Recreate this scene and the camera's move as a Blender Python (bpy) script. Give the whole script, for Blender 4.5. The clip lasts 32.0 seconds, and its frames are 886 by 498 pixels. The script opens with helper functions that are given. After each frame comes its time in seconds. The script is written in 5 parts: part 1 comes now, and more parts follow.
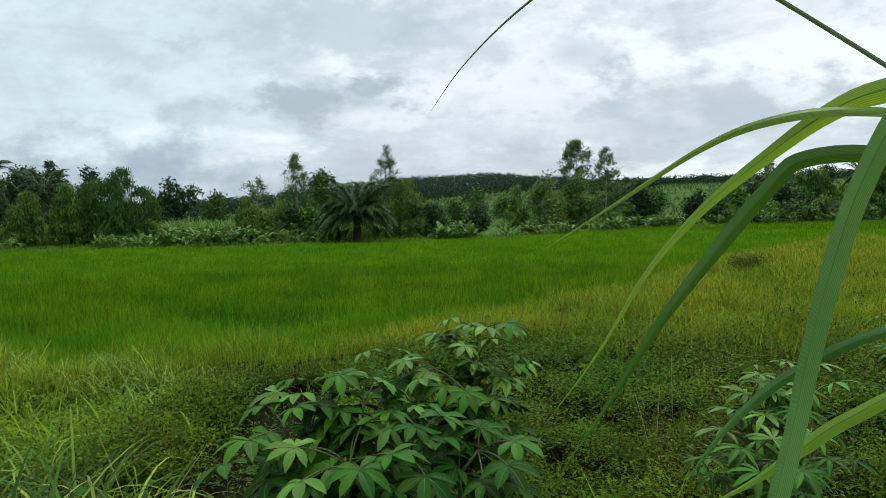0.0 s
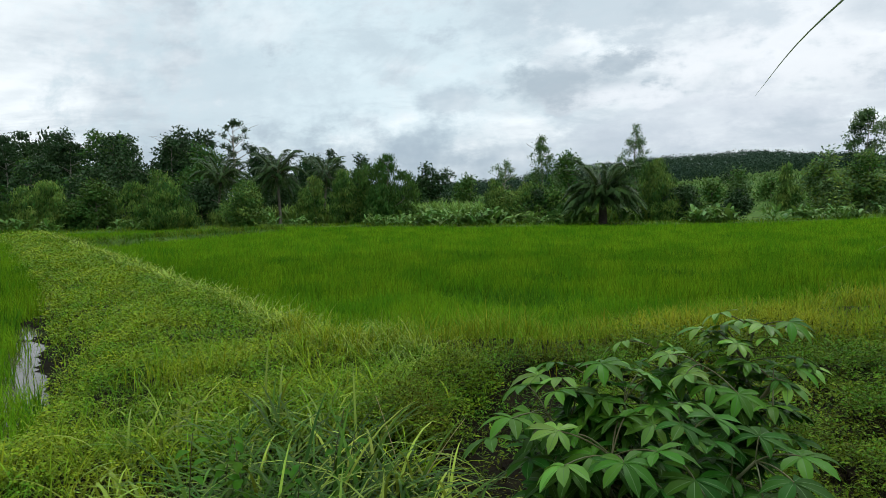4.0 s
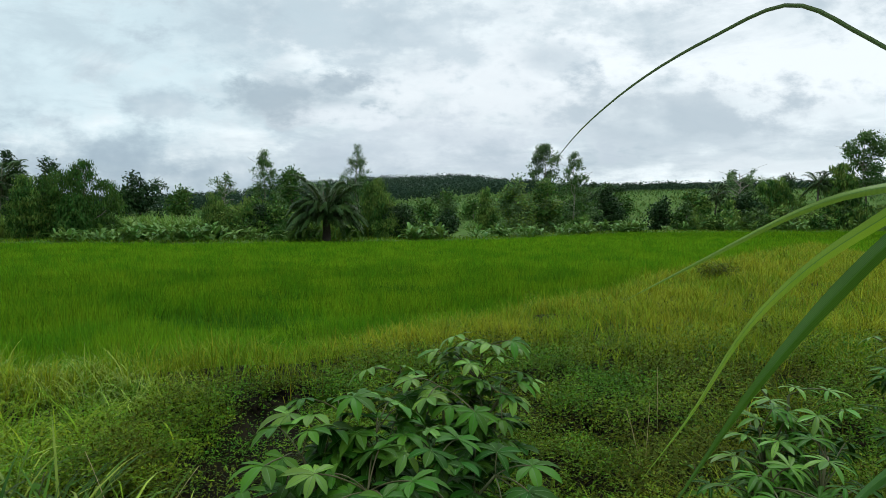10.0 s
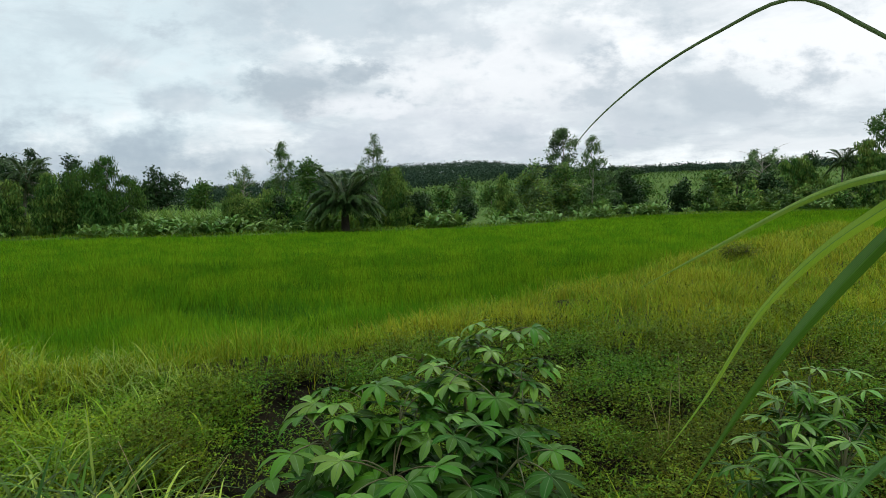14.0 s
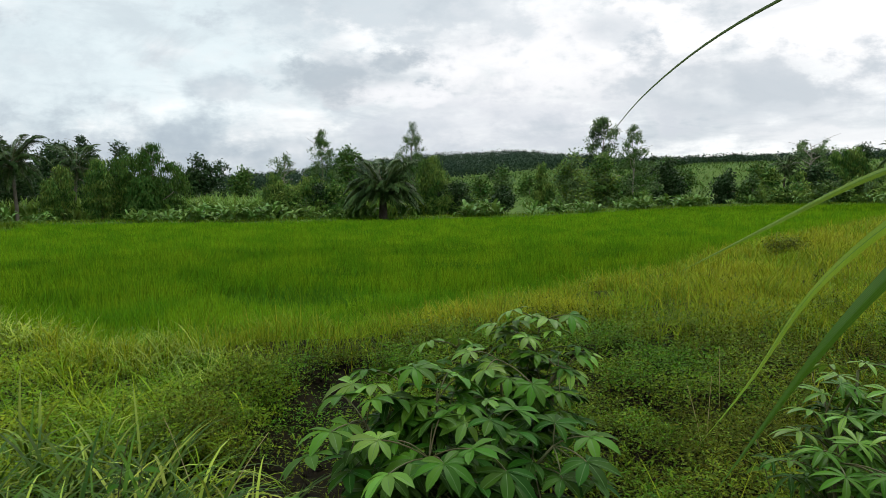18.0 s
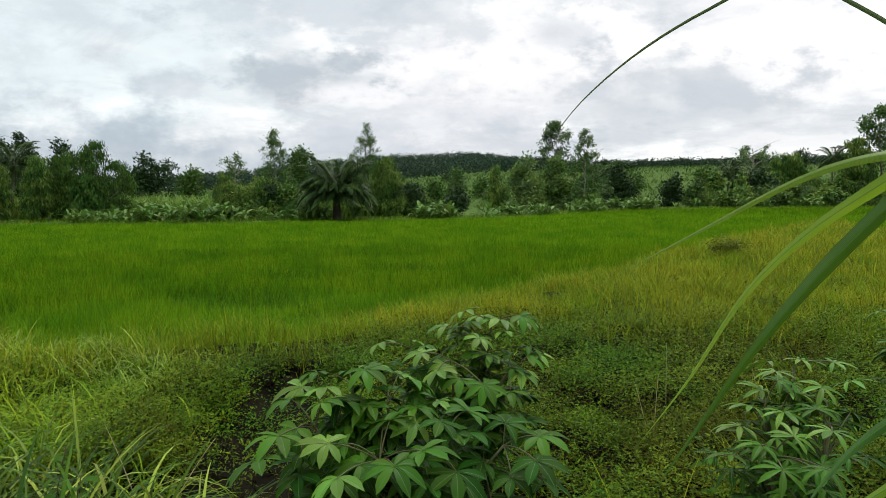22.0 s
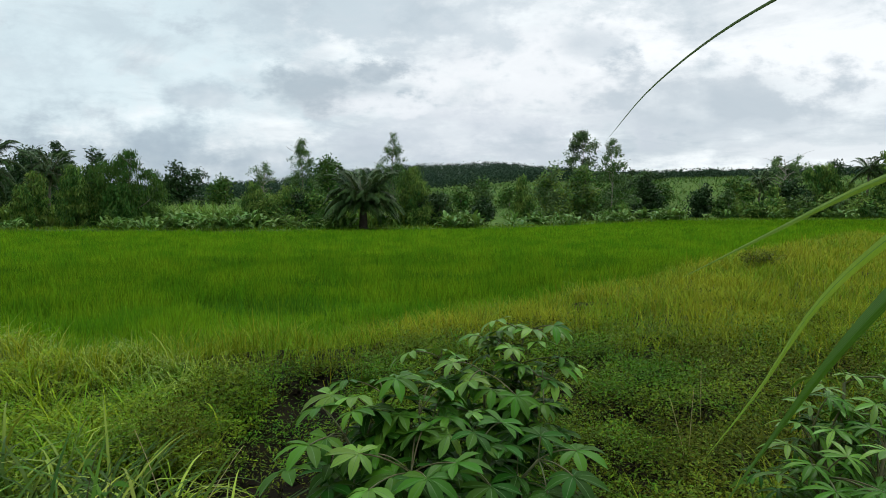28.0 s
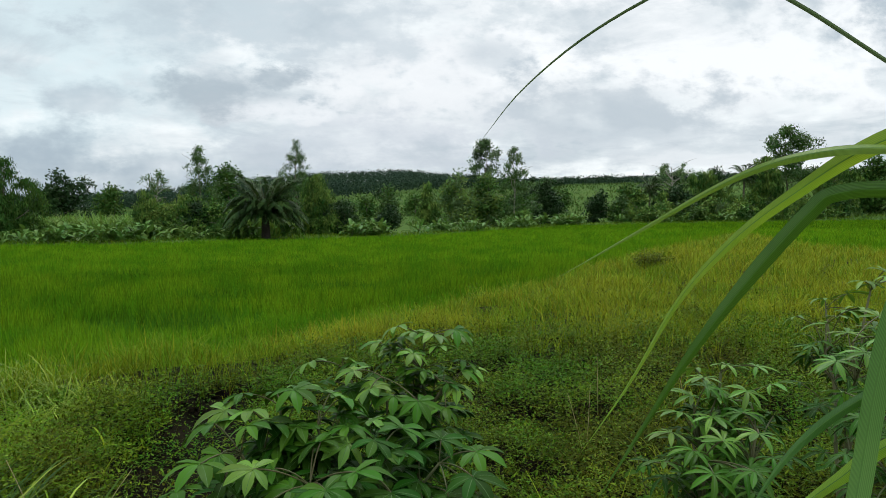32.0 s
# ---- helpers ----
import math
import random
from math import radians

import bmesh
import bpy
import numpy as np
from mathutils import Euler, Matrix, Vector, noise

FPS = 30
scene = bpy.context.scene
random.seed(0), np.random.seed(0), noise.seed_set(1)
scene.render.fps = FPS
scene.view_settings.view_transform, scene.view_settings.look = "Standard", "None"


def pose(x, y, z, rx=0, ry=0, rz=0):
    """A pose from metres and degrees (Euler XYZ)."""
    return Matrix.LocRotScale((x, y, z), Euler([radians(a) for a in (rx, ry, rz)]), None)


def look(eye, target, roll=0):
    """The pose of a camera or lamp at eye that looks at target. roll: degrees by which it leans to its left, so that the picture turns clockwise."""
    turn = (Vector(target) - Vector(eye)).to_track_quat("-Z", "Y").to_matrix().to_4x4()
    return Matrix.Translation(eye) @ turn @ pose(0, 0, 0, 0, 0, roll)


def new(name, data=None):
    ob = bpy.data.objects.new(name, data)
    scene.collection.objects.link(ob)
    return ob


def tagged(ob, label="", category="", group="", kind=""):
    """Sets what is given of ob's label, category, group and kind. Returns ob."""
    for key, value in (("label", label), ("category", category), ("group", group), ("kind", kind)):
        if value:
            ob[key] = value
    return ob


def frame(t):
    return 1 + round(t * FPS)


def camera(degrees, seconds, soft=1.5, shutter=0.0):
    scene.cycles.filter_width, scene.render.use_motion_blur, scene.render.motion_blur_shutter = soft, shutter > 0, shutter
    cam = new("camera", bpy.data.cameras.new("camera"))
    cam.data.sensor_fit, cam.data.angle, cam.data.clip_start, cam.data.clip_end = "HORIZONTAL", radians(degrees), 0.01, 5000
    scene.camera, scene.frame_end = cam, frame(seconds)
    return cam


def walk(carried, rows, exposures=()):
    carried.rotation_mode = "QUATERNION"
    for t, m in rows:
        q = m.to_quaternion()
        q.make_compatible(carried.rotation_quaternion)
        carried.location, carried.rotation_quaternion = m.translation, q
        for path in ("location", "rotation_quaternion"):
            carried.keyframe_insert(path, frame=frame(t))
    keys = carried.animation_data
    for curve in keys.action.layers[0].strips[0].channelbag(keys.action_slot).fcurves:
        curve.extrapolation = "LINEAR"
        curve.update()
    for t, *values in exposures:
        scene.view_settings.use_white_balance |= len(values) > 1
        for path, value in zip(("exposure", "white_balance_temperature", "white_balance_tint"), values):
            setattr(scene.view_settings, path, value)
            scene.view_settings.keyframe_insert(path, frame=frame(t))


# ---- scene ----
cam = camera(69.1, 32.0, soft=0.6)

PATH = [
    (0, (0.187, 0.000, 2.129), (0.156, 9.988, 1.632), -1.22),
    (0.5, (0.180, 0.000, 2.125), (-0.353, 9.969, 1.545), -1.16),
    (1, (0.170, 0.000, 2.121), (-0.765, 9.939, 1.541), -1.71),
    (1.5, (0.160, 0.000, 2.120), (-0.983, 9.921, 1.610), -2.00),
    (2, (0.149, 0.000, 2.121), (-1.471, 9.847, 1.480), -1.01),
    (2.5, (0.135, 0.000, 2.125), (-2.252, 9.691, 1.494), -0.93),
    (3, (0.121, 0.000, 2.131), (-2.851, 9.526, 1.481), -2.04),
    (3.5, (0.113, 0.000, 2.137), (-3.280, 9.380, 1.424), -1.88),
    (5.5, (0.074, 0.003, 2.170), (-3.982, 9.122, 1.540), 0.76),
    (6, (0.039, 0.008, 2.184), (-2.458, 9.671, 1.557), 1.91),
    (6.5, (-0.019, 0.009, 2.209), (-1.955, 9.800, 1.581), 2.60),
    (7, (-0.052, 0.007, 2.228), (-1.269, 9.923, 1.789), 2.33),
    (7.5, (-0.052, 0.006, 2.230), (-0.946, 9.957, 1.809), 1.58),
    (8, (-0.038, 0.011, 2.225), (-0.934, 9.969, 2.068), 0.41),
    (8.5, (-0.019, 0.024, 2.216), (-0.581, 10.004, 1.909), 0.06),
    (9, (0.003, 0.035, 2.200), (0.105, 10.020, 1.661), 1.25),
    (9.5, (0.004, 0.035, 2.201), (0.450, 10.009, 1.639), 1.33),
    (10, (0.000, 0.034, 2.206), (0.473, 10.010, 1.711), 0.09),
    (10.5, (-0.002, 0.033, 2.204), (0.318, 10.011, 1.625), -0.59),
    (11, (-0.001, 0.034, 2.202), (0.141, 10.016, 1.613), -1.11),
    (11.5, (-0.001, 0.026, 2.206), (0.187, 10.012, 1.705), -1.13),
    (12, (0.003, 0.015, 2.213), (0.135, 9.994, 1.585), -1.71),
    (12.5, (0.010, -0.008, 2.225), (0.234, 9.968, 1.565), -1.73),
    (13, (0.009, -0.019, 2.229), (0.522, 9.948, 1.601), -1.68),
    (13.5, (0.004, -0.008, 2.222), (0.183, 9.963, 1.473), -1.12),
    (14, (0.000, 0.002, 2.217), (0.180, 9.977, 1.530), -1.30),
    (14.5, (-0.008, 0.011, 2.208), (0.066, 9.987, 1.518), -1.23),
    (15, (-0.021, 0.021, 2.198), (-0.662, 9.972, 1.454), -1.55),
    (15.5, (-0.030, 0.025, 2.192), (-0.827, 9.954, 1.305), -2.03),
    (17.5, (-0.010, -0.005, 2.198), (-0.491, 9.942, 1.294), -0.75),
    (18, (-0.008, -0.004, 2.199), (-0.401, 9.953, 1.355), -0.69),
    (18.5, (-0.003, -0.002, 2.202), (-0.223, 9.970, 1.496), -0.69),
    (19, (-0.001, -0.001, 2.200), (-0.009, 9.973, 1.476), -0.80),
    (19.5, (-0.003, 0.001, 2.197), (0.224, 9.975, 1.512), -0.39),
    (20, (-0.009, 0.001, 2.195), (0.026, 9.971, 1.425), -0.55),
    (20.5, (-0.012, 0.000, 2.195), (-0.189, 9.970, 1.443), -0.56),
    (21, (-0.007, 0.001, 2.195), (-0.184, 9.976, 1.509), -0.90),
    (21.5, (-0.001, 0.002, 2.195), (0.381, 9.943, 1.176), 0.26),
    (22, (0.005, 0.002, 2.196), (0.317, 9.963, 1.369), -0.33),
    (22.5, (0.013, 0.003, 2.194), (0.804, 9.941, 1.413), -0.59),
    (23, (0.009, 0.003, 2.193), (1.081, 9.906, 1.306), -0.09),
    (23.5, (-0.001, 0.000, 2.197), (0.412, 9.961, 1.411), 0.07),
    (24, (-0.010, 0.000, 2.199), (-0.129, 9.971, 1.439), -0.32),
    (24.5, (-0.016, -0.001, 2.204), (-0.503, 9.962, 1.499), -0.02),
    (25, (-0.014, -0.003, 2.205), (-0.564, 9.955, 1.474), -0.01),
    (25.5, (-0.006, -0.002, 2.202), (-0.096, 9.969, 1.444), 0.05),
    (27.5, (-0.027, 0.051, 2.180), (-0.173, 10.023, 1.439), -0.01),
    (28, (-0.026, 0.053, 2.182), (-0.105, 10.030, 1.507), -0.02),
    (28.5, (-0.024, 0.051, 2.184), (0.018, 10.039, 1.698), -0.37),
    (29, (-0.022, 0.049, 2.182), (0.016, 10.035, 1.645), -0.29),
    (29.5, (-0.014, 0.050, 2.180), (0.521, 10.017, 1.564), -0.34),
    (30, (0.000, 0.052, 2.178), (0.940, 9.993, 1.641), -0.93),
    (30.5, (0.003, 0.054, 2.177), (0.952, 9.990, 1.558), -0.77),
    (31, (-0.003, 0.054, 2.176), (0.630, 10.014, 1.544), -0.65),
    (31.5, (-0.002, 0.053, 2.175), (0.650, 10.013, 1.552), -0.14),
    (32, (0.010, 0.054, 2.174), (1.369, 9.945, 1.606), -0.68),
]
EXPOSURES = [
    (0, -0.02, 6200, 6),
    (3.5, 0.00, 6200, 7),
    (5.5, 0.02, 6500, 10),
    (6.3, 0.00, 6450, 9),
    (7, 0.00, 6300, 7),
    (8, -0.13, 5950, 2),
    (9, -0.06, 6050, 4),
    (10, -0.04, 6150, 5),
    (12, -0.05, 6200, 6),
    (13.5, 0.00, 6350, 8),
    (15.5, 0.02, 6400, 9),
    (17.5, 0.09, 6600, 11),
    (18, 0.10, 6600, 11),
    (19, 0.00, 6400, 9),
    (21, 0.00, 6400, 9),
    (21.5, 0.08, 6550, 11),
    (22, 0.13, 6680, 12),
    (23, 0.10, 6550, 11),
    (24, 0.06, 6450, 10),
    (25.5, 0.03, 6400, 9),
    (28, 0.00, 6350, 8),
    (29, -0.10, 6080, 4),
    (30, -0.05, 6100, 4),
    (31, -0.01, 6350, 8),
    (32, -0.01, 6380, 8),
]
walk(cam, [(t, look(eye, target, roll)) for t, eye, target, roll in PATH], EXPOSURES)

# ---------------------------------------------------------------- world and sun
SUN_EL, SUN_AZ = radians(58), radians(25)      # azimuth from +y towards +x


def mathn(nt, op, a, b=None, c=None):
    n = nt.nodes.new("ShaderNodeMath")
    n.operation = op
    for i, v in enumerate((a, b, c)):
        if v is None:
            continue
        if isinstance(v, (int, float)):
            n.inputs[i].default_value = v
        else:
            nt.links.new(v, n.inputs[i])
    return n.outputs[0]


def mixc(nt, fac, a, b):
    n = nt.nodes.new("ShaderNodeMix")
    n.data_type = "RGBA"
    for sock, v in ((n.inputs[0], fac), (n.inputs[6], a), (n.inputs[7], b)):
        if isinstance(v, (int, float)):
            sock.default_value = v
        elif isinstance(v, tuple):
            sock.default_value = (*v, 1.0)
        else:
            nt.links.new(v, sock)
    return n.outputs[2]


def ramp(nt, fac, lo, hi):
    n = nt.nodes.new("ShaderNodeMapRange")
    n.interpolation_type = "SMOOTHSTEP"
    n.inputs[1].default_value, n.inputs[2].default_value = lo, hi
    nt.links.new(fac, n.inputs[0])
    return n.outputs[0]


def noisen(nt, vec, scale, detail=4.0, rough=0.55, distort=0.0):
    n = nt.nodes.new("ShaderNodeTexNoise")
    n.inputs["Scale"].default_value = scale
    n.inputs["Detail"].default_value = detail
    n.inputs["Roughness"].default_value = rough
    n.inputs["Distortion"].default_value = distort
    if vec is not None:
        nt.links.new(vec, n.inputs["Vector"])
    return n.outputs["Fac"]


def make_world():
    world = bpy.data.worlds.new("overcast_sky")
    scene.world = world
    world.use_nodes = True
    nt = world.node_tree
    nt.nodes.clear()
    coord = nt.nodes.new("ShaderNodeTexCoord").outputs["Generated"]
    sep = nt.nodes.new("ShaderNodeSeparateXYZ")
    nt.links.new(coord, sep.inputs[0])
    x, y, z = sep.outputs
    # a flat cloud deck overhead, seen in perspective
    den = mathn(nt, "ADD", mathn(nt, "MAXIMUM", z, 0.0), 0.16)
    comb = nt.nodes.new("ShaderNodeCombineXYZ")
    nt.links.new(mathn(nt, "DIVIDE", x, den), comb.inputs[0])
    nt.links.new(mathn(nt, "DIVIDE", y, den), comb.inputs[1])
    deck = comb.outputs[0]
    big = noisen(nt, deck, 0.75, 5, 0.55, 0.3)
    fine = noisen(nt, deck, 2.6, 7, 0.58, 0.2)
    tone = mathn(nt, "ADD", mathn(nt, "MULTIPLY", big, 0.72), mathn(nt, "MULTIPLY", fine, 0.28))
    # single clouds, by azimuth and elevation in the half of the sky ahead
    ahead = mathn(nt, "MAXIMUM", y, 0.05)
    u = mathn(nt, "DIVIDE", x, ahead)
    v = mathn(nt, "DIVIDE", z, ahead)
    wob = nt.nodes.new("ShaderNodeCombineXYZ")
    nt.links.new(u, wob.inputs[0])
    nt.links.new(mathn(nt, "MULTIPLY", v, 1.7), wob.inputs[1])
    puff = noisen(nt, wob.outputs[0], 9.0, 8, 0.6)
    puff2 = noisen(nt, wob.outputs[0], 3.0, 5, 0.6)
    front = ramp(nt, y, 0.05, 0.3)

    def cloud(cu, cv, ru, rv, edge=0.9, rag=5.0):
        du = mathn(nt, "DIVIDE", mathn(nt, "SUBTRACT", u, cu), ru)
        dv = mathn(nt, "DIVIDE", mathn(nt, "SUBTRACT", v, cv), rv)
        d = mathn(nt, "SQRT", mathn(nt, "ADD", mathn(nt, "MULTIPLY", du, du), mathn(nt, "MULTIPLY", dv, dv)))
        d = mathn(nt, "ADD", d, mathn(nt, "MULTIPLY", mathn(nt, "SUBTRACT", puff, 0.5), rag))
        n = nt.nodes.new("ShaderNodeMapRange")
        n.interpolation_type = "SMOOTHSTEP"
        n.inputs[1].default_value, n.inputs[2].default_value = 1.0 + edge / 2, 1.0 - edge / 2
        nt.links.new(d, n.inputs[0])
        return mathn(nt, "MULTIPLY", n.outputs[0], front)

    col = mixc(nt, ramp(nt, tone, 0.36, 0.62), GREY, WHITE)
    for cu, cv, ru, rv, edge, strength, c in CLOUDS:
        col = mixc(nt, mathn(nt, "MULTIPLY", cloud(cu, cv, ru, rv, edge), strength), col, c)
    # ragged mottling of the whole deck
    streak = noisen(nt, deck, 1.5, 8, 0.62, 0.6)
    col = mixc(nt, mathn(nt, "MULTIPLY", ramp(nt, streak, 0.5, 0.68), 0.45), col, GREY)
    col = mixc(nt, mathn(nt, "MULTIPLY", ramp(nt, puff2, 0.52, 0.70), 0.40), col, WHITE)
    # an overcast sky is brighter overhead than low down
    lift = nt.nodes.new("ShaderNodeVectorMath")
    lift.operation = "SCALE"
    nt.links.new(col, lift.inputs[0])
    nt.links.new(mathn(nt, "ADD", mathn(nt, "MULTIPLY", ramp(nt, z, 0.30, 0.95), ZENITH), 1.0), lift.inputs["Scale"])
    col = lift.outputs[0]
    sky = nt.nodes.new("ShaderNodeTexSky")
    sky.sky_type = "NISHITA"
    sky.sun_disc = False
    sky.sun_elevation, sky.sun_rotation = SUN_EL, SUN_AZ
    bg = nt.nodes.new("ShaderNodeBackground")
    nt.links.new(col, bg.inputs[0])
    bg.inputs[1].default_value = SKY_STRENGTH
    bg2 = nt.nodes.new("ShaderNodeBackground")
    nt.links.new(sky.outputs[0], bg2.inputs[0])
    bg2.inputs[1].default_value = 0.05
    mixs = nt.nodes.new("ShaderNodeMixShader")
    mixs.inputs[0].default_value = 0.93
    nt.links.new(bg2.outputs[0], mixs.inputs[1])
    nt.links.new(bg.outputs[0], mixs.inputs[2])
    out = nt.nodes.new("ShaderNodeOutputWorld")
    nt.links.new(mixs.outputs[0], out.inputs[0])
    lamp = bpy.data.lights.new("sun", "SUN")
    lamp.energy, lamp.angle, lamp.color = 1.3, radians(16), (1.0, 0.97, 0.92)
    s = new("sun", lamp)
    to = Vector((math.sin(SUN_AZ) * math.cos(SUN_EL), math.cos(SUN_AZ) * math.cos(SUN_EL), math.sin(SUN_EL)))
    s.matrix_world = look(to * 60, (0, 0, 0))


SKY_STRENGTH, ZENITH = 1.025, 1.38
GREY, WHITE = (0.51, 0.585, 0.645), (1.03, 1.06, 1.07)
CLOUDS = [
    # centre, radii, softness, strength, colour
    (-0.62, 0.22, 0.42, 0.22, 1.4, 0.8, (0.78, 0.91, 0.95)),
    (0.16, 0.20, 0.22, 0.085, 1.0, 0.9, (0.97, 0.98, 1.0)),
    (0.55, 0.25, 0.34, 0.13, 1.2, 0.95, (1.05, 1.06, 1.07)),
    (-0.10, 0.285, 0.20, 0.06, 1.0, 0.7, (0.56, 0.64, 0.70)),
    (0.47, 0.125, 0.30, 0.05, 1.5, 0.55, (0.50, 0.57, 0.64)),
    (-0.60, 0.075, 0.50, 0.05, 1.6, 0.6, (0.44, 0.52, 0.59)),
    (-0.55, 0.045, 0.60, 0.050, 1.6, 0.8, (0.40, 0.48, 0.56)),
    (-0.95, 0.20, 0.30, 0.12, 1.4, 0.35, (0.46, 0.53, 0.60)),
    (0.42, 0.165, 0.16, 0.040, 1.1, 0.65, (0.50, 0.57, 0.63)),
    (0.02, 0.10, 0.20, 0.045, 1.0, 0.6, (0.70, 0.74, 0.80)),
    (-0.13, 0.158, 0.09, 0.02, 0.7, 0.85, (0.93, 0.95, 0.98)),
    (-0.19, 0.182, 0.085, 0.032, 1.3, 0.85, (0.43, 0.50, 0.56)),
    (-0.115, 0.203, 0.035, 0.018, 1.0, 0.7, (0.44, 0.51, 0.57)),
    (-0.375, 0.168, 0.055, 0.020, 1.3, 0.7, (0.46, 0.54, 0.61)),
    (0.21, 0.245, 0.045, 0.022, 1.3, 0.6, (0.56, 0.63, 0.69)),
    (0.62, 0.080, 0.13, 0.014, 0.8, 0.7, (0.88, 0.91, 0.94)),
]
make_world()


# ---------------------------------------------------------------- materials
def leaf_mat(name, col, vary=0.35, rough=0.55, trans=0.35, hue=0.02, patch=None, patch_scale=0.25, gloss=0.18, veins=0.0):
    """Foliage: every leaf has its own shade, with slow patches over the stand and some light passing through."""
    m = bpy.data.materials.new(name)
    m.use_nodes = True
    nt = m.node_tree
    nt.nodes.clear()
    geo = nt.nodes.new("ShaderNodeNewGeometry")
    info = nt.nodes.new("ShaderNodeObjectInfo")
    tex = nt.nodes.new("ShaderNodeTexCoord")
    base = tuple(col)
    other = patch or tuple(c * f for c, f in zip(col, (1.35, 1.1, 0.9)))
    slow = noisen(nt, geo.outputs["Position"], patch_scale, 4, 0.6)
    c = mixc(nt, ramp(nt, slow, 0.35, 0.68), base, other)
    hsv = nt.nodes.new("ShaderNodeHueSaturation")
    nt.links.new(c, hsv.inputs["Color"])
    rnd = mathn(nt, "ADD", mathn(nt, "MULTIPLY", geo.outputs["Random Per Island"], 0.75), mathn(nt, "MULTIPLY", info.outputs["Random"], 0.25))
    val = mathn(nt, "ADD", mathn(nt, "MULTIPLY", rnd, 2 * vary), 1.0 - vary)
    nt.links.new(val, hsv.inputs["Value"])
    frac = mathn(nt, "FRACT", mathn(nt, "MULTIPLY", rnd, 7.31))
    nt.links.new(mathn(nt, "ADD", mathn(nt, "MULTIPLY", frac, 2 * hue), 0.5 - hue), hsv.inputs["Hue"])
    pr = nt.nodes.new("ShaderNodeBsdfPrincipled")
    if veins:
        sp = nt.nodes.new("ShaderNodeSeparateXYZ")
        nt.links.new(tex.outputs["UV"], sp.inputs[0])
        line = mathn(nt, "SINE", mathn(nt, "MULTIPLY", sp.outputs[0], veins))
        streak = nt.nodes.new("ShaderNodeHueSaturation")
        nt.links.new(hsv.outputs[0], streak.inputs["Color"])
        nt.links.new(mathn(nt, "ADD", mathn(nt, "MULTIPLY", line, 0.22), 1.0), streak.inputs["Value"])
        hsv = streak
        bmp = nt.nodes.new("ShaderNodeBump")
        bmp.inputs["Strength"].default_value = 0.25
        bmp.inputs["Distance"].default_value = 0.001
        nt.links.new(line, bmp.inputs["Height"])
        nt.links.new(bmp.outputs[0], pr.inputs["Normal"])
    nt.links.new(hsv.outputs[0], pr.inputs["Base Color"])
    pr.inputs["Roughness"].default_value = rough
    pr.inputs["Specular IOR Level"].default_value = gloss
    tl = nt.nodes.new("ShaderNodeBsdfTranslucent")
    warm = nt.nodes.new("ShaderNodeHueSaturation")
    warm.inputs["Hue"].default_value = 0.48
    warm.inputs["Value"].default_value = 1.25
    nt.links.new(hsv.outputs[0], warm.inputs["Color"])
    nt.links.new(warm.outputs[0], tl.inputs["Color"])
    mx = nt.nodes.new("ShaderNodeMixShader")
    mx.inputs[0].default_value = trans
    nt.links.new(pr.outputs[0], mx.inputs[1])
    nt.links.new(tl.outputs[0], mx.inputs[2])
    out = nt.nodes.new("ShaderNodeOutputMaterial")
    nt.links.new(mx.outputs[0], out.inputs[0])
    return m


def solid_mat(name, col, col2, scale=6.0, rough=0.85, bump=0.4, stretch=(1, 1, 1), gloss=0.25):
    """Bark, soil, stems: two tones of noise at two scales, with relief."""
    m = bpy.data.materials.new(name)
    m.use_nodes = True
    nt = m.node_tree
    pr = nt.nodes["Principled BSDF"]
    tex = nt.nodes.new("ShaderNodeTexCoord")
    mp = nt.nodes.new("ShaderNodeMapping")
    mp.inputs["Scale"].default_value = stretch
    nt.links.new(tex.outputs["Object"], mp.inputs[0])
    a = noisen(nt, mp.outputs[0], scale, 6, 0.6)
    b = noisen(nt, mp.outputs[0], scale * 0.13, 3, 0.5)
    f = mathn(nt, "ADD", mathn(nt, "MULTIPLY", a, 0.6), mathn(nt, "MULTIPLY", b, 0.4))
    nt.links.new(mixc(nt, ramp(nt, f, 0.35, 0.65), tuple(col), tuple(col2)), pr.inputs["Base Color"])
    pr.inputs["Roughness"].default_value = rough
    pr.inputs["Specular IOR Level"].default_value = gloss
    bp = nt.nodes.new("ShaderNodeBump")
    bp.inputs["Strength"].default_value = bump
    bp.inputs["Distance"].default_value = 0.02
    nt.links.new(a, bp.inputs["Height"])
    nt.links.new(bp.outputs[0], pr.inputs["Normal"])
    return m


M = {}
M["rice"] = leaf_mat("rice_leaf", (0.052, 0.160, 0.0050), 0.6, 0.65, 0.35, 0.015, (0.116, 0.236, 0.0075), 0.7, 0.02)
M["rice_deep"] = leaf_mat("deep_green_rice_leaf", (0.026, 0.105, 0.0065), 0.5, 0.65, 0.3, 0.012, (0.040, 0.130, 0.0080), 0.9, 0.02)
M["weed_grass"] = leaf_mat("weed_grass", (0.098, 0.182, 0.009), 0.6, 0.6, 0.25, 0.02, (0.195, 0.232, 0.014), 0.6, 0.03)
M["dry_grass"] = leaf_mat("dry_grass", (0.205, 0.215, 0.014), 0.65, 0.6, 0.25, 0.025, (0.120, 0.165, 0.008), 0.9, 0.03)
M["lush_grass"] = leaf_mat("lush_grass", (0.075, 0.165, 0.006), 0.5, 0.5, 0.2, 0.025, (0.140, 0.215, 0.008), 0.8, 0.04)
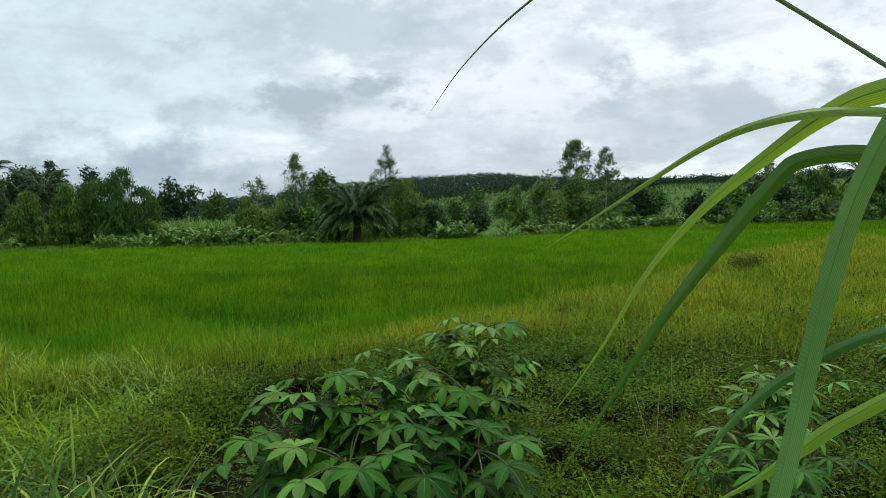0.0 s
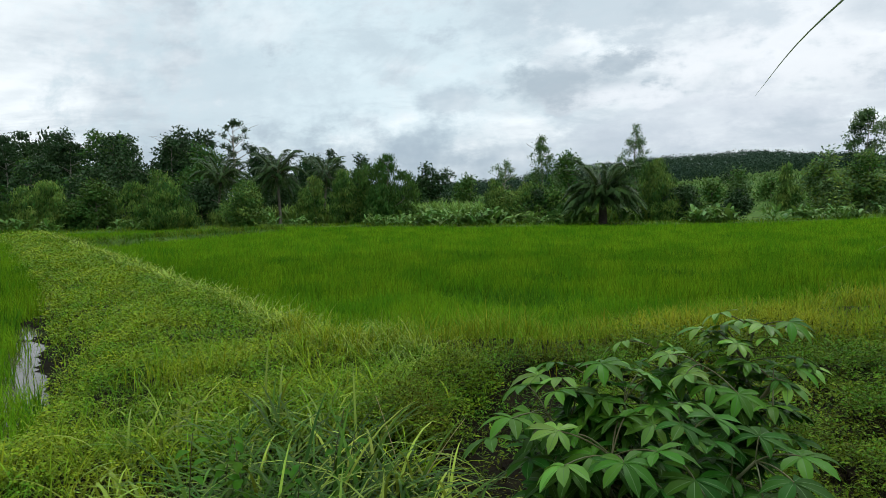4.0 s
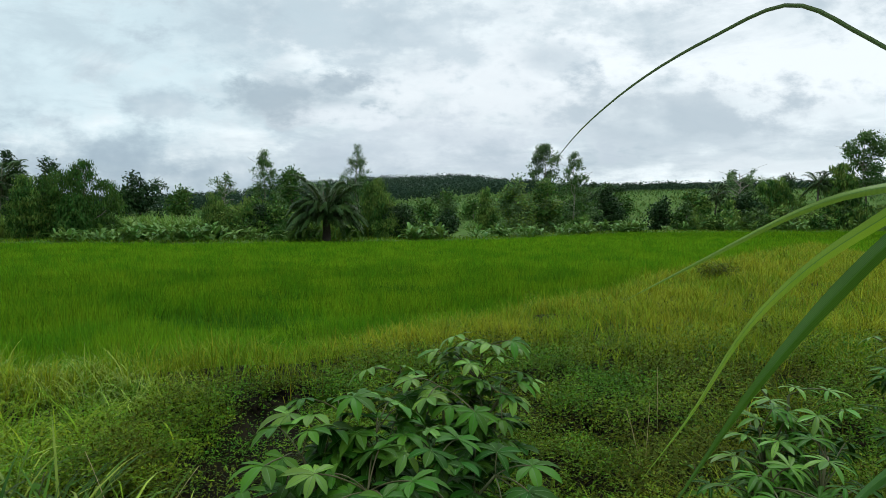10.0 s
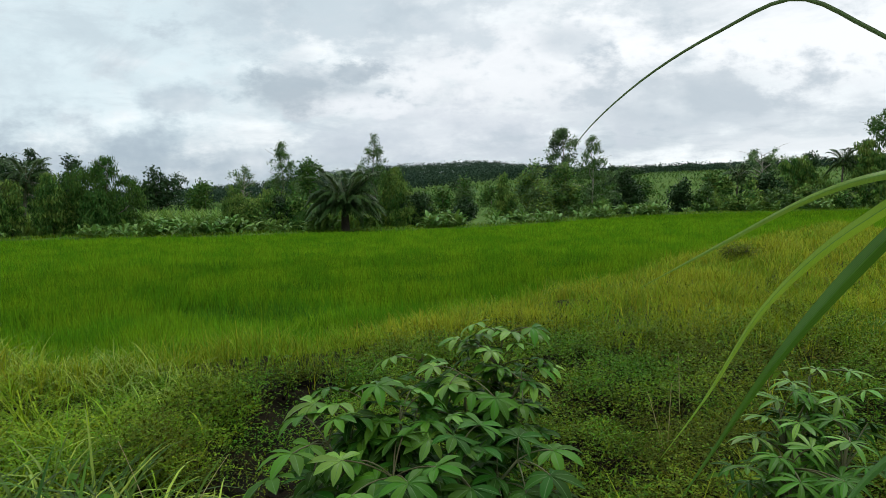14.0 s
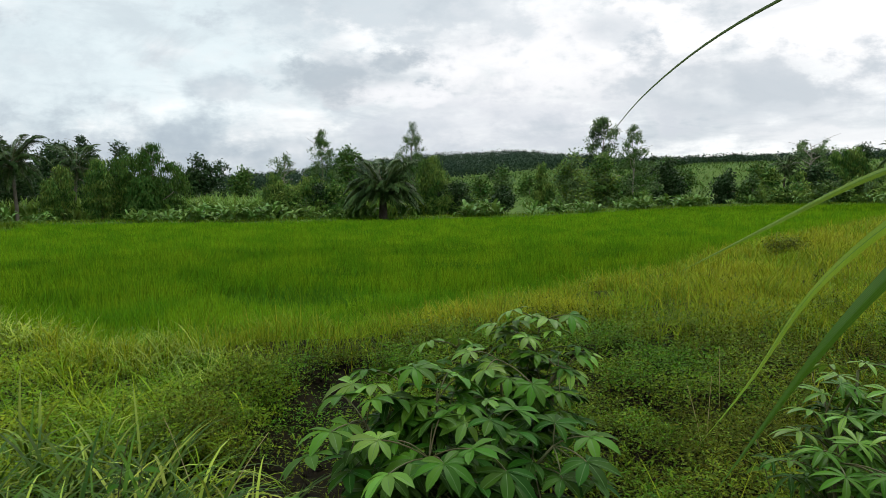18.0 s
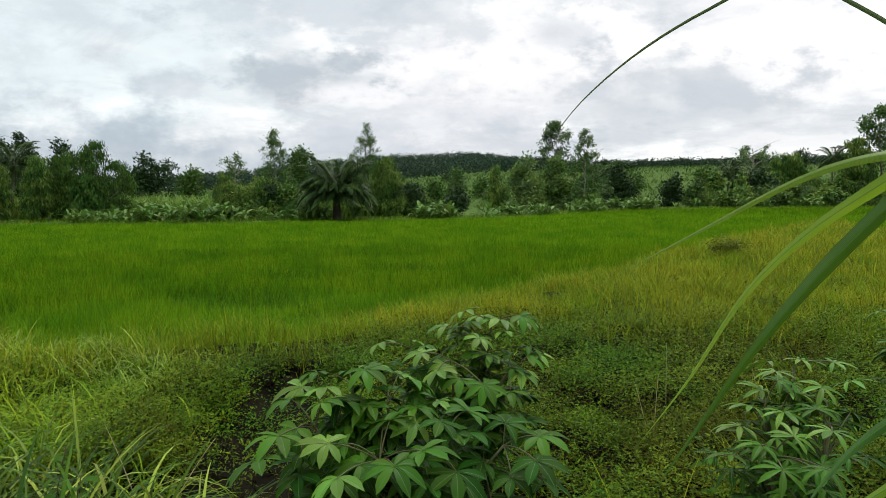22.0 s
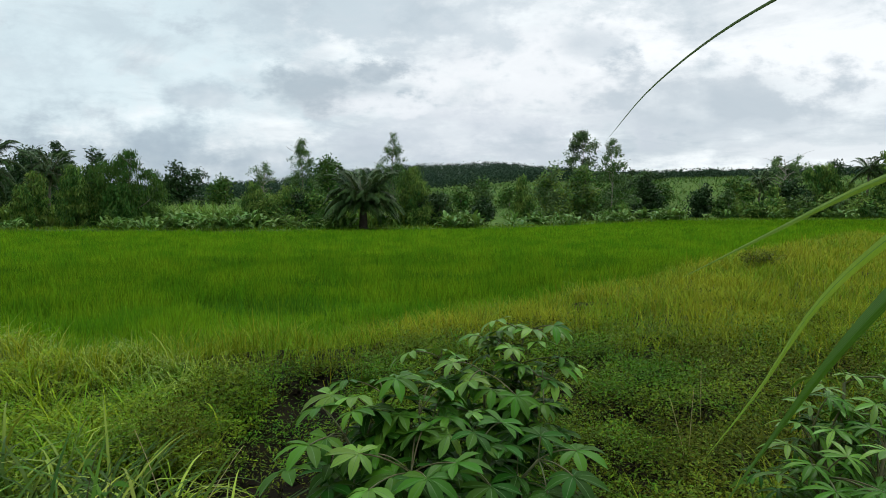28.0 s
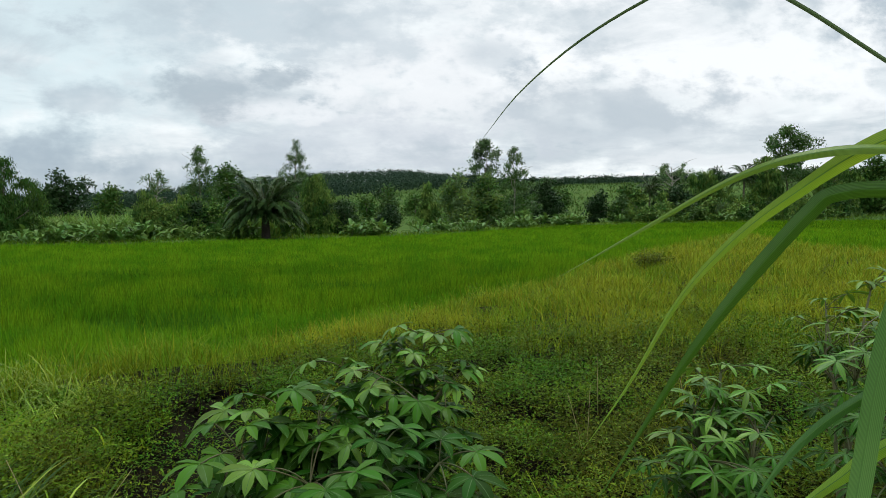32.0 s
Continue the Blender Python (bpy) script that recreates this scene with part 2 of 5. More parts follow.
# pale grass, brightened further as light caught on the arching blades
M["arch_grass"] = leaf_mat("arching_grass", (0.125, 0.205, 0.018), 0.6, 0.42, 0.2, 0.015, (0.215, 0.280, 0.030), 0.8, 0.12)
# shaded inside of the tall clump put into the blade colour
M["shaded_clump_grass"] = leaf_mat("shaded_clump_grass", (0.019, 0.052, 0.003), 0.65, 0.42, 0.08, 0.02, (0.044, 0.095, 0.006), 2.0, 0.07)
M["herb"] = leaf_mat("herb_leaf", (0.048, 0.120, 0.006), 0.6, 0.5, 0.12, 0.03, (0.090, 0.135, 0.008), 0.9, 0.03)
M["herb_dark"] = leaf_mat("dark_herb_leaf", (0.026, 0.058, 0.003), 0.6, 0.6, 0.05, 0.03, (0.055, 0.060, 0.005), 0.9, 0.015)
M["herb_brown"] = leaf_mat("brownish_herb_leaf", (0.070, 0.070, 0.007), 0.5, 0.7, 0.05, 0.03, (0.040, 0.066, 0.006), 0.9, 0.03)
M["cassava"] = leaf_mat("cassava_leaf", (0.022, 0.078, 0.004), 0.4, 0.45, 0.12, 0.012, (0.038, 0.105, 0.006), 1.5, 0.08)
# darkest leaf: shade inside the bushes put into its colour
M["cassava_old"] = leaf_mat("shaded_cassava_leaf", (0.011, 0.042, 0.003), 0.4, 0.5, 0.06, 0.02, (0.019, 0.058, 0.004), 1.5, 0.05)
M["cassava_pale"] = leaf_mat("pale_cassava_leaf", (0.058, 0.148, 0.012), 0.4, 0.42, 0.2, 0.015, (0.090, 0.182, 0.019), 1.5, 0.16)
M["broad_herb"] = leaf_mat("broad_herb_leaf", (0.022, 0.070, 0.003), 0.5, 0.5, 0.1, 0.015, (0.040, 0.095, 0.004), 1.5, 0.04)
# near black: shade under the weeds put into the leaf colour
M["shade_litter"] = solid_mat("shade_leaf_litter", (0.008, 0.0065, 0.004), (0.014, 0.011, 0.006), 9, 0.95, 0.3, gloss=0.03)
M["straw"] = solid_mat("dry_straw", (0.30, 0.25, 0.12), (0.20, 0.16, 0.08), 20, 0.8, 0.2)
M["blade"] = leaf_mat("cane_blade", (0.0306, 0.1020, 0.0068), 0.2, 0.4, 0.25, 0.01, (0.0408, 0.1224, 0.0088), 5, 0.35, 75.0)
M["blade_bright"] = leaf_mat("bright_cane_blade", (0.0884, 0.1836, 0.0136), 0.2, 0.42, 0.3, 0.01, (0.1088, 0.2108, 0.0170), 5, 0.3, 75.0)
M["blade_yellow"] = leaf_mat("yellow_cane_blade", (0.1360, 0.2516, 0.0136), 0.2, 0.4, 0.5, 0.01, (0.1700, 0.2788, 0.0190), 5, 0.3, 75.0)
M["blade_grey"] = leaf_mat("grey_cane_blade", (0.0748, 0.1666, 0.0306), 0.2, 0.5, 0.3, 0.01, (0.1020, 0.2040, 0.0408), 6, 0.2, 100.0)
M["blade_thin"] = leaf_mat("thin_cane_blade", (0.050, 0.085, 0.028), 0.2, 0.5, 0.15, 0.01, (0.065, 0.10, 0.035), 6, 0.1)
M["leaf_mid"] = leaf_mat("tree_leaf", (0.034, 0.090, 0.016), 0.4, 0.55, 0.18, 0.025, (0.056, 0.112, 0.020), 0.3, 0.06)
M["leaf_light"] = leaf_mat("light_tree_leaf", (0.096, 0.182, 0.032), 0.4, 0.55, 0.25, 0.025, (0.130, 0.200, 0.038), 0.3, 0.06)
M["leaf_dark"] = leaf_mat("dark_tree_leaf", (0.017, 0.042, 0.013), 0.35, 0.55, 0.1, 0.02, (0.028, 0.060, 0.017), 0.2, 0.08)
M["leaf_grey"] = leaf_mat("grey_tree_leaf", (0.076, 0.138, 0.050), 0.4, 0.6, 0.3, 0.02, (0.098, 0.160, 0.058), 0.3, 0.06)
M["banana"] = leaf_mat("banana_leaf", (0.055, 0.130, 0.020), 0.45, 0.5, 0.2, 0.02, (0.105, 0.190, 0.036), 0.4, 0.12)
M["palm"] = leaf_mat("palm_leaflet", (0.024, 0.060, 0.014), 0.5, 0.5, 0.2, 0.02, (0.050, 0.098, 0.022), 0.6, 0.12)
M["cane_field"] = leaf_mat("cane_field_leaf", (0.10, 0.20, 0.030), 0.4, 0.6, 0.25, 0.02, (0.14, 0.24, 0.040), 0.08)
M["dyke"] = leaf_mat("dyke_leaf", (0.066, 0.148, 0.006), 0.6, 0.5, 0.2, 0.025, (0.152, 0.212, 0.010), 1.3, 0.04)
M["far_crop"] = leaf_mat("far_crop_leaf", (0.046, 0.098, 0.020), 0.4, 0.6, 0.25, 0.02, (0.066, 0.120, 0.026), 0.05, 0.05)
# distance haze put into the leaf colour, bluer and greyer
M["hill"] = leaf_mat("hazed_hill_leaf", (0.0258, 0.0490, 0.0326), 0.4, 0.8, 0.2, 0.015, (0.0286, 0.0544, 0.0286), 0.03, 0.05)
M["bark"] = solid_mat("bark", (0.10, 0.085, 0.065), (0.19, 0.17, 0.14), 8, 0.9, 0.6, (1, 1, 0.3))
M["bark_pale"] = solid_mat("pale_bark", (0.28, 0.26, 0.22), (0.16, 0.14, 0.12), 6, 0.85, 0.4, (1, 1, 0.3))
M["palm_bark"] = solid_mat("palm_bark", (0.025, 0.02, 0.016), (0.06, 0.05, 0.04), 14, 0.95, 0.8)
M["stem"] = solid_mat("cassava_stem", (0.12, 0.115, 0.055), (0.07, 0.085, 0.035), 20, 0.7, 0.4, (1, 1, 0.3))
M["petiole"] = solid_mat("petiole", (0.0672, 0.0546, 0.0210), (0.0504, 0.0672, 0.0210), 20, 0.5, 0.1)
M["blade_rib"] = solid_mat("blade_midrib", (0.0700, 0.1680, 0.0210), (0.0560, 0.1400, 0.0175), 20, 0.5, 0.1)
M["rib"] = solid_mat("midrib", (0.0462, 0.1050, 0.0189), (0.0378, 0.0882, 0.0168), 20, 0.6, 0.1)


def ground_mat():
    m = bpy.data.materials.new("field_ground")
    m.use_nodes = True
    nt = m.node_tree
    pr = nt.nodes["Principled BSDF"]
    geo = nt.nodes.new("ShaderNodeNewGeometry")
    pos = geo.outputs["Position"]
    a = noisen(nt, pos, 3.0, 8, 0.65)
    b = noisen(nt, pos, 0.12, 4, 0.6)
    # near-black soil: shade of the gaps between plants put into its colour
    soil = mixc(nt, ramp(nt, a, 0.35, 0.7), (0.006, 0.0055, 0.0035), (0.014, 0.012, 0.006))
    turf = mixc(nt, ramp(nt, b, 0.35, 0.65), (0.050, 0.098, 0.018), (0.075, 0.120, 0.026))
    turf = mixc(nt, ramp(nt, a, 0.4, 0.75), turf, (0.030, 0.062, 0.012))
    sep = nt.nodes.new("ShaderNodeSeparateXYZ")
    nt.links.new(pos, sep.inputs[0])
    lng = nt.nodes.new("ShaderNodeVectorMath")
    lng.operation = "LENGTH"
    nt.links.new(pos, lng.inputs[0])
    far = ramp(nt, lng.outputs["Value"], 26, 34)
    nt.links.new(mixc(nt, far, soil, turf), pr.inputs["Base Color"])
    pr.inputs["Roughness"].default_value = 1.0
    pr.inputs["Specular IOR Level"].default_value = 0.04
    bp = nt.nodes.new("ShaderNodeBump")
    bp.inputs["Strength"].default_value = 0.6
    bp.inputs["Distance"].default_value = 0.05
    nt.links.new(a, bp.inputs["Height"])
    nt.links.new(bp.outputs[0], pr.inputs["Normal"])
    return m


M["ground"] = ground_mat()


def water_mat():
    m = bpy.data.materials.new("muddy_water")
    m.use_nodes = True
    nt = m.node_tree
    pr = nt.nodes["Principled BSDF"]
    pr.inputs["Base Color"].default_value = (0.05, 0.045, 0.03, 1)
    pr.inputs["Roughness"].default_value = 0.04
    pr.inputs["IOR"].default_value = 1.33
    geo = nt.nodes.new("ShaderNodeNewGeometry")
    bp = nt.nodes.new("ShaderNodeBump")
    bp.inputs["Strength"].default_value = 0.08
    bp.inputs["Distance"].default_value = 0.01
    nt.links.new(noisen(nt, geo.outputs["Position"], 9, 2), bp.inputs["Height"])
    nt.links.new(bp.outputs[0], pr.inputs["Normal"])
    return m


M["water"] = water_mat()


# ---------------------------------------------------------------- mesh helpers
rng = np.random.default_rng(7)


def np_mesh(name, verts, faces, mats, index=None, smooth=False):
    """A mesh from arrays: verts (n, 3), faces (m, 3 or 4)."""
    verts, faces = np.asarray(verts, np.float32), np.asarray(faces, np.int32)
    me = bpy.data.meshes.new(name)
    k = faces.shape[1]
    me.vertices.add(len(verts))
    me.vertices.foreach_set("co", verts.ravel())
    me.loops.add(faces.size)
    me.loops.foreach_set("vertex_index", faces.ravel())
    me.polygons.add(len(faces))
    me.polygons.foreach_set("loop_start", np.arange(0, faces.size, k, dtype=np.int32))
    for m in mats if isinstance(mats, (list, tuple)) else [mats]:
        me.materials.append(m)
    if index is not None:
        me.polygons.foreach_set("material_index", np.asarray(index, np.int32))
    if smooth:
        me.polygons.foreach_set("use_smooth", np.ones(len(faces), bool))
    me.update(calc_edges=True)
    return me


def part(name, me, parent, label="", place=None):
    """One mesh object under a thing or a part."""
    ob = new(name, me)
    ob.parent = parent
    if place is not None:
        ob.matrix_basis = place
    return tagged(ob, label)


def join(pieces):
    """Several (verts, faces) with equal face size as one."""
    vs, fs, n = [], [], 0
    for v, f in pieces:
        vs.append(v)
        fs.append(np.asarray(f) + n)
        n += len(v)
    return np.concatenate(vs), np.concatenate(fs)


def unit(v):
    return v / np.maximum(np.linalg.norm(v, axis=-1, keepdims=True), 1e-9)


def spline(ctrl, n):
    """n points on a Catmull-Rom curve through the control points."""
    c = np.asarray(ctrl, float)
    c = np.vstack([2 * c[0] - c[1], c, 2 * c[-1] - c[-2]])
    t = np.linspace(0, len(c) - 3 - 1e-6, n)
    i = t.astype(int)
    u = (t - i)[:, None]
    a, b, d, e = c[i], c[i + 1], c[i + 2], c[i + 3]
    return 0.5 * (2 * b + (d - a) * u + (2 * a - 5 * b + 4 * d - e) * u**2 + (3 * b - a - 3 * d + e) * u**3)


def tube(line, radii, sides=6):
    """A tapered tube of quads along a line of points."""
    line = np.asarray(line, float)
    radii = np.broadcast_to(radii, len(line)) if np.ndim(radii) else np.full(len(line), radii)
    t = unit(np.gradient(line, axis=0))
    ref = np.where(np.abs(t[:, 2:3]) > 0.9, [[1.0, 0, 0]], [[0, 0, 1.0]])
    a = unit(np.cross(t, ref))
    b = np.cross(t, a)
    ang = np.linspace(0, 2 * np.pi, sides, endpoint=False)
    ring = line[:, None] + radii[:, None, None] * (np.cos(ang)[None, :, None] * a[:, None] + np.sin(ang)[None, :, None] * b[:, None])
    n = len(line)
    i, j = np.meshgrid(np.arange(n - 1), np.arange(sides), indexing="ij")
    j2 = (j + 1) % sides
    f = np.stack([i * sides + j, i * sides + j2, (i + 1) * sides + j2, (i + 1) * sides + j], -1).reshape(-1, 4)
    v = ring.reshape(-1, 3)
    cap = np.array([[(n - 1) * sides + q for q in (0, 1, 2, 3)]]) if sides == 4 else np.array([[(n - 1) * sides + q for q in (0, 1, sides // 2, sides - 1)]])
    return v, np.vstack([f, cap])


def blades(pos, height, width, heading, lean, droop, levels=4, tip=0.12):
    """Grass blades as narrow strips: they rise from pos, lean towards heading and droop at the tip."""
    n = len(pos)
    s = np.linspace(0, 1, levels)
    d = np.stack([np.cos(heading), np.sin(heading), np.zeros(n)], -1)
    side = np.stack([-np.sin(heading), np.cos(heading), np.zeros(n)], -1)
    out = lean[:, None] * s + droop[:, None] * s**2.5
    up = s[None] - 0.42 * droop[:, None] * s**3 - 0.25 * lean[:, None] * s**2
    mid = pos[:, None] + height[:, None, None] * (out[..., None] * d[:, None] + up[..., None] * np.array([0, 0, 1.0]))
    prof = (1 - s**2) * (1 - tip) + tip
    prof[0] = 0.75
    w = 0.5 * width[:, None, None] * prof[None, :, None] * side[:, None]
    v = np.stack([mid - w, mid + w], 2).reshape(-1, 3)
    b = np.arange(n)[:, None] * (2 * levels)
    q = np.arange(levels - 1)[None] * 2
    f = np.stack([b + q, b + q + 1, b + q + 3, b + q + 2], -1).reshape(-1, 4)
    return v, f


def arcs(pos, length, width, heading, start, bend, levels=7):
    """Long grass leaves that bend over: start is the angle from upright at the foot, bend what the tip adds to it."""
    n = len(pos)
    s = np.linspace(0, 1, levels)
    mids = (s[1:] + s[:-1]) / 2
    ang = start[:, None] + bend[:, None] * mids**1.1
    step = length[:, None] / (levels - 1)
    out = np.concatenate([np.zeros((n, 1)), np.cumsum(np.sin(ang) * step, 1)], 1)
    up = np.concatenate([np.zeros((n, 1)), np.cumsum(np.cos(ang) * step, 1)], 1)
    d = np.stack([np.cos(heading), np.sin(heading), np.zeros(n)], -1)
    side = np.stack([-np.sin(heading), np.cos(heading), np.zeros(n)], -1)
    mid = pos[:, None] + out[..., None] * d[:, None] + up[..., None] * np.array([0, 0, 1.0])
    prof = np.minimum(1, 0.55 + 1.6 * s) * (1 - s**2.2) + 0.04
    w = 0.5 * width[:, None, None] * prof[None, :, None] * side[:, None]
    v = np.stack([mid - w, mid + w], 2).reshape(-1, 3)
    b = np.arange(n)[:, None] * (2 * levels)
    q = np.arange(levels - 1)[None] * 2
    return v, np.stack([b + q, b + q + 1, b + q + 3, b + q + 2], -1).reshape(-1, 4)


def leaves(pos, size, normal, heading, slim=0.45, fold=0.0):
    """Leaf quads (a kite each) at pos with a direction and a face normal."""
    n = len(pos)
    h = unit(heading)
    side = unit(np.cross(h, normal))
    up = np.cross(side, h)
    L = size[:, None]
    v = np.stack([pos, pos + 0.45 * L * h + 0.5 * slim * L * side + fold * L * up, pos + L * h - 0.12 * L * up, pos + 0.45 * L * h - 0.5 * slim * L * side + fold * L * up], 1)
    f = np.arange(4 * n).reshape(n, 4)
    return v.reshape(-1, 3), f


def rand_dirs(n, flat=1.0):
    d = rng.normal(size=(n, 3))
    d[:, 2] *= flat
    return unit(d)


# ---------------------------------------------------------------- lie of the land
NEAR_X = [-4.2, -3.2, -1.1, 0.6, 3.0, 6.5, 11.2, 24.5, 25.5, 26]
NEAR_Y = [7.0, 7.7, 8.5, 10.2, 13.1, 17.6, 23.7, 39.0, 39.0, 20]
RIGHT_Y, RIGHT_X = [-40, 12, 17, 21.5, 24, 39], [90, 40, 23, 19.6, 19.2, 25.2]
BUND_AT, BUND_DIR = np.array([-4.5, 5.2]), np.array([-0.839, 0.544])
FAR_X = [-90, -60, -47, -40, -34, -27, -16.5, -7, 5, 14, 27, 46, 130]
FAR_Y = [24, 30.5, 34, 41.5, 46, 48, 46.6, 49, 53, 64, 80, 85, 86]


def sstep(a, b, x):
    t = np.clip((x - a) / (b - a), 0, 1)
    return t * t * (3 - 2 * t)


def land_edge(x, y):
    """Metres inside the near bank and its dyke (negative: in the paddies)."""
    near = np.minimum((np.interp(x, NEAR_X, NEAR_Y) - y) * 0.75, (np.interp(y, RIGHT_Y, RIGHT_X) - x) * 0.9)
    rx, ry = x - BUND_AT[0], y - BUND_AT[1]
    s = rx * BUND_DIR[0] + ry * BUND_DIR[1]
    c = rx * 0.544 + ry * 0.839
    left = c - np.interp(s, [-6, -3.2, -1.2, 0, 3.5, 12, 60], [-14, -4.4, -1.95, -1.45, -1.1, -0.75, -0.65])
    bund = np.where(s > -1.0, np.minimum(left, 1.95 - c), -9)
    near = np.where(x < -4.2, np.minimum((7.0 - y) * 0.75, 1.95 - c), near)
    return np.maximum(np.minimum(near, left), bund)


def far_edge(x, y):
    """Metres beyond the far side of the paddies."""
    return (y - np.interp(x, FAR_X, FAR_Y)) * 0.8


def cross_dyke(x, y):
    """Metres from the middle of the dyke that closes the paddy at its far left end."""
    return np.abs(x + 28.2 + (y - 22) * 0.09)


def ground_z(x, y):
    x, y = np.asarray(x, float), np.asarray(y, float)
    z = 0.45 * sstep(-0.35, 0.5, land_edge(x, y)) + 0.35 * sstep(-0.3, 0.6, far_edge(x, y))
    z = np.minimum(z, 0.45)
    # a low dyke across the paddies at the far left
    z = np.maximum(z, 0.5 * sstep(1.3, 0.5, cross_dyke(x, y)) * sstep(19, 22, y) * sstep(43, 40, y))
    # a dip added beside the bush to stand for its dark shadow
    z = z - 0.25 * np.exp(-(((x + 1.22) / 0.35) ** 2 + ((y - 4.9) / 1.1) ** 2))
    dist = np.hypot(x, y)
    az = np.degrees(np.arctan2(x, np.maximum(y, 1)))
    rise = np.interp(az, [-60, -25, -10, 0, 5, 10, 15, 22, 60], [0.5, 2.0, 4.2, 7.0, 8.7, 9.8, 10.3, 10.5, 10.3])
    z = z + rise * sstep(100, 230, dist) * (y > 0)
    crest = np.interp(az, [-70, -40, -20, -14, -9, -4, 4, 10, 15, 26, 45, 70], [6, 3, 5, 8.4, 13.2, 15.3, 14.6, 8.0, 1.2, 0.3, 0.6, 1])
    z = z + crest * sstep(225, 430, dist) * (y > 0)
    z = z + (noise_field(x, y) * 0.05) * (dist < 40)
    return z


def noise_field(x, y):
    return np.sin(x * 1.7 + np.sin(y * 1.3)) * np.sin(y * 2.1 + np.sin(x * 0.9)) + 0.5 * np.sin(x * 4.3 + 1) * np.sin(y * 3.7 + 2)


def build_ground():
    near = np.concatenate([np.arange(-11, -3, 0.2), np.arange(-3, 14, 0.4)])
    xs = np.concatenate([-np.geomspace(2500, 40, 40), np.arange(-38, -11, 0.9), near, np.arange(14, 40, 0.9), np.geomspace(40, 2500, 40)])
    ys = np.concatenate([-np.geomspace(2500, 8, 30), np.arange(-6, 3, 0.4), np.arange(3, 9, 0.2), np.arange(9, 14, 0.4), np.arange(14, 60, 1.0), np.arange(60, 110, 3), np.geomspace(112, 600, 46), np.geomspace(640, 4500, 14)])
    X, Y = np.meshgrid(xs, ys, indexing="ij")
    Z = ground_z(X, Y)
    v = np.stack([X, Y, Z], -1).reshape(-1, 3)
    nx, ny = len(xs), len(ys)
    i, j = np.meshgrid(np.arange(nx - 1), np.arange(ny - 1), indexing="ij")
    f = np.stack([i * ny + j, (i + 1) * ny + j, (i + 1) * ny + j + 1, i * ny + j + 1], -1).reshape(-1, 4)
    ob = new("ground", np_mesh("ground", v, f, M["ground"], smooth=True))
    tagged(ob, "wet soil darkened with painted shade, green turf rising to a low hill", "ground", kind="structure")


build_ground()


# ---------------------------------------------------------------- rice and weeds
def scatter(n, x0, x1, y0, y1):
    return rng.uniform(x0, x1, n), rng.uniform(y0, y1, n)


def in_view(x, y, reach=50):
    """The wedge of the plan that lies ahead."""
    az = np.degrees(np.arctan2(x, np.maximum(y, 0.01)))
    return (np.abs(az + 6) < reach + 8) & (y > 0.3)


def stand(name, x, y, h, w, lean, droop, mat, levels, label, category, parent=None, sink=0.02, jit=0.25):
    n = len(x)
    pos = np.stack([x, y, ground_z(x, y) - sink], -1)
    hh = h * rng.uniform(1 - jit, 1 + jit, n)
    v, f = blades(pos, hh, w * rng.uniform(0.7, 1.3, n), rng.uniform(0, 2 * np.pi, n), lean * rng.uniform(0.2, 1.6, n), droop * rng.uniform(0.1, 1.8, n), levels)
    ob = new(name, np_mesh(name, v, f, mat))
    return tagged(ob, label, category, kind="stuff")


def arc_stand(name, x, y, h, w, bend, mat, levels, label, category):
    n = len(x)
    pos = np.stack([x, y, ground_z(x, y) - 0.02], -1)
    v, f = arcs(pos, h * rng.uniform(0.6, 1.3, n), w * rng.uniform(0.7, 1.3, n), rng.uniform(0, 2 * np.pi, n), rng.uniform(0.05, 0.6, n), bend * rng.uniform(0.4, 1.3, n), levels)
    return tagged(new(name, np_mesh(name, v, f, mat)), label, category, kind="stuff")


def paddy_mask(x, y, margin=0.0):
    return (land_edge(x, y) < -0.12 - margin) & (far_edge(x, y) < -0.4) & ((cross_dyke(x, y) > 1.2) | (y > 42))


def rice_height(x, y):
    return 0.42 + 0.05 * noise_field(x * 0.35, y * 0.35) + 0.06 * noise_field(x * 0.9 + 2, y * 1.9) + 0.035 * noise_field(x * 2.7, y * 5.1)


def spikes(pos, height, width, heading, lean):
    """Fine blades far off: one slim triangle each."""
    n = len(pos)
    d = np.stack([np.cos(heading) * lean, np.sin(heading) * lean, np.ones(n)], -1) * height[:, None]
    a = rng.uniform(-0.9, 0.9, n)
    side = np.stack([np.cos(a), np.sin(a), np.zeros(n)], -1) * (0.5 * width)[:, None]
    return np.stack([pos - side, pos + side, pos + d], 1).reshape(-1, 3), np.arange(3 * n).reshape(n, 3)


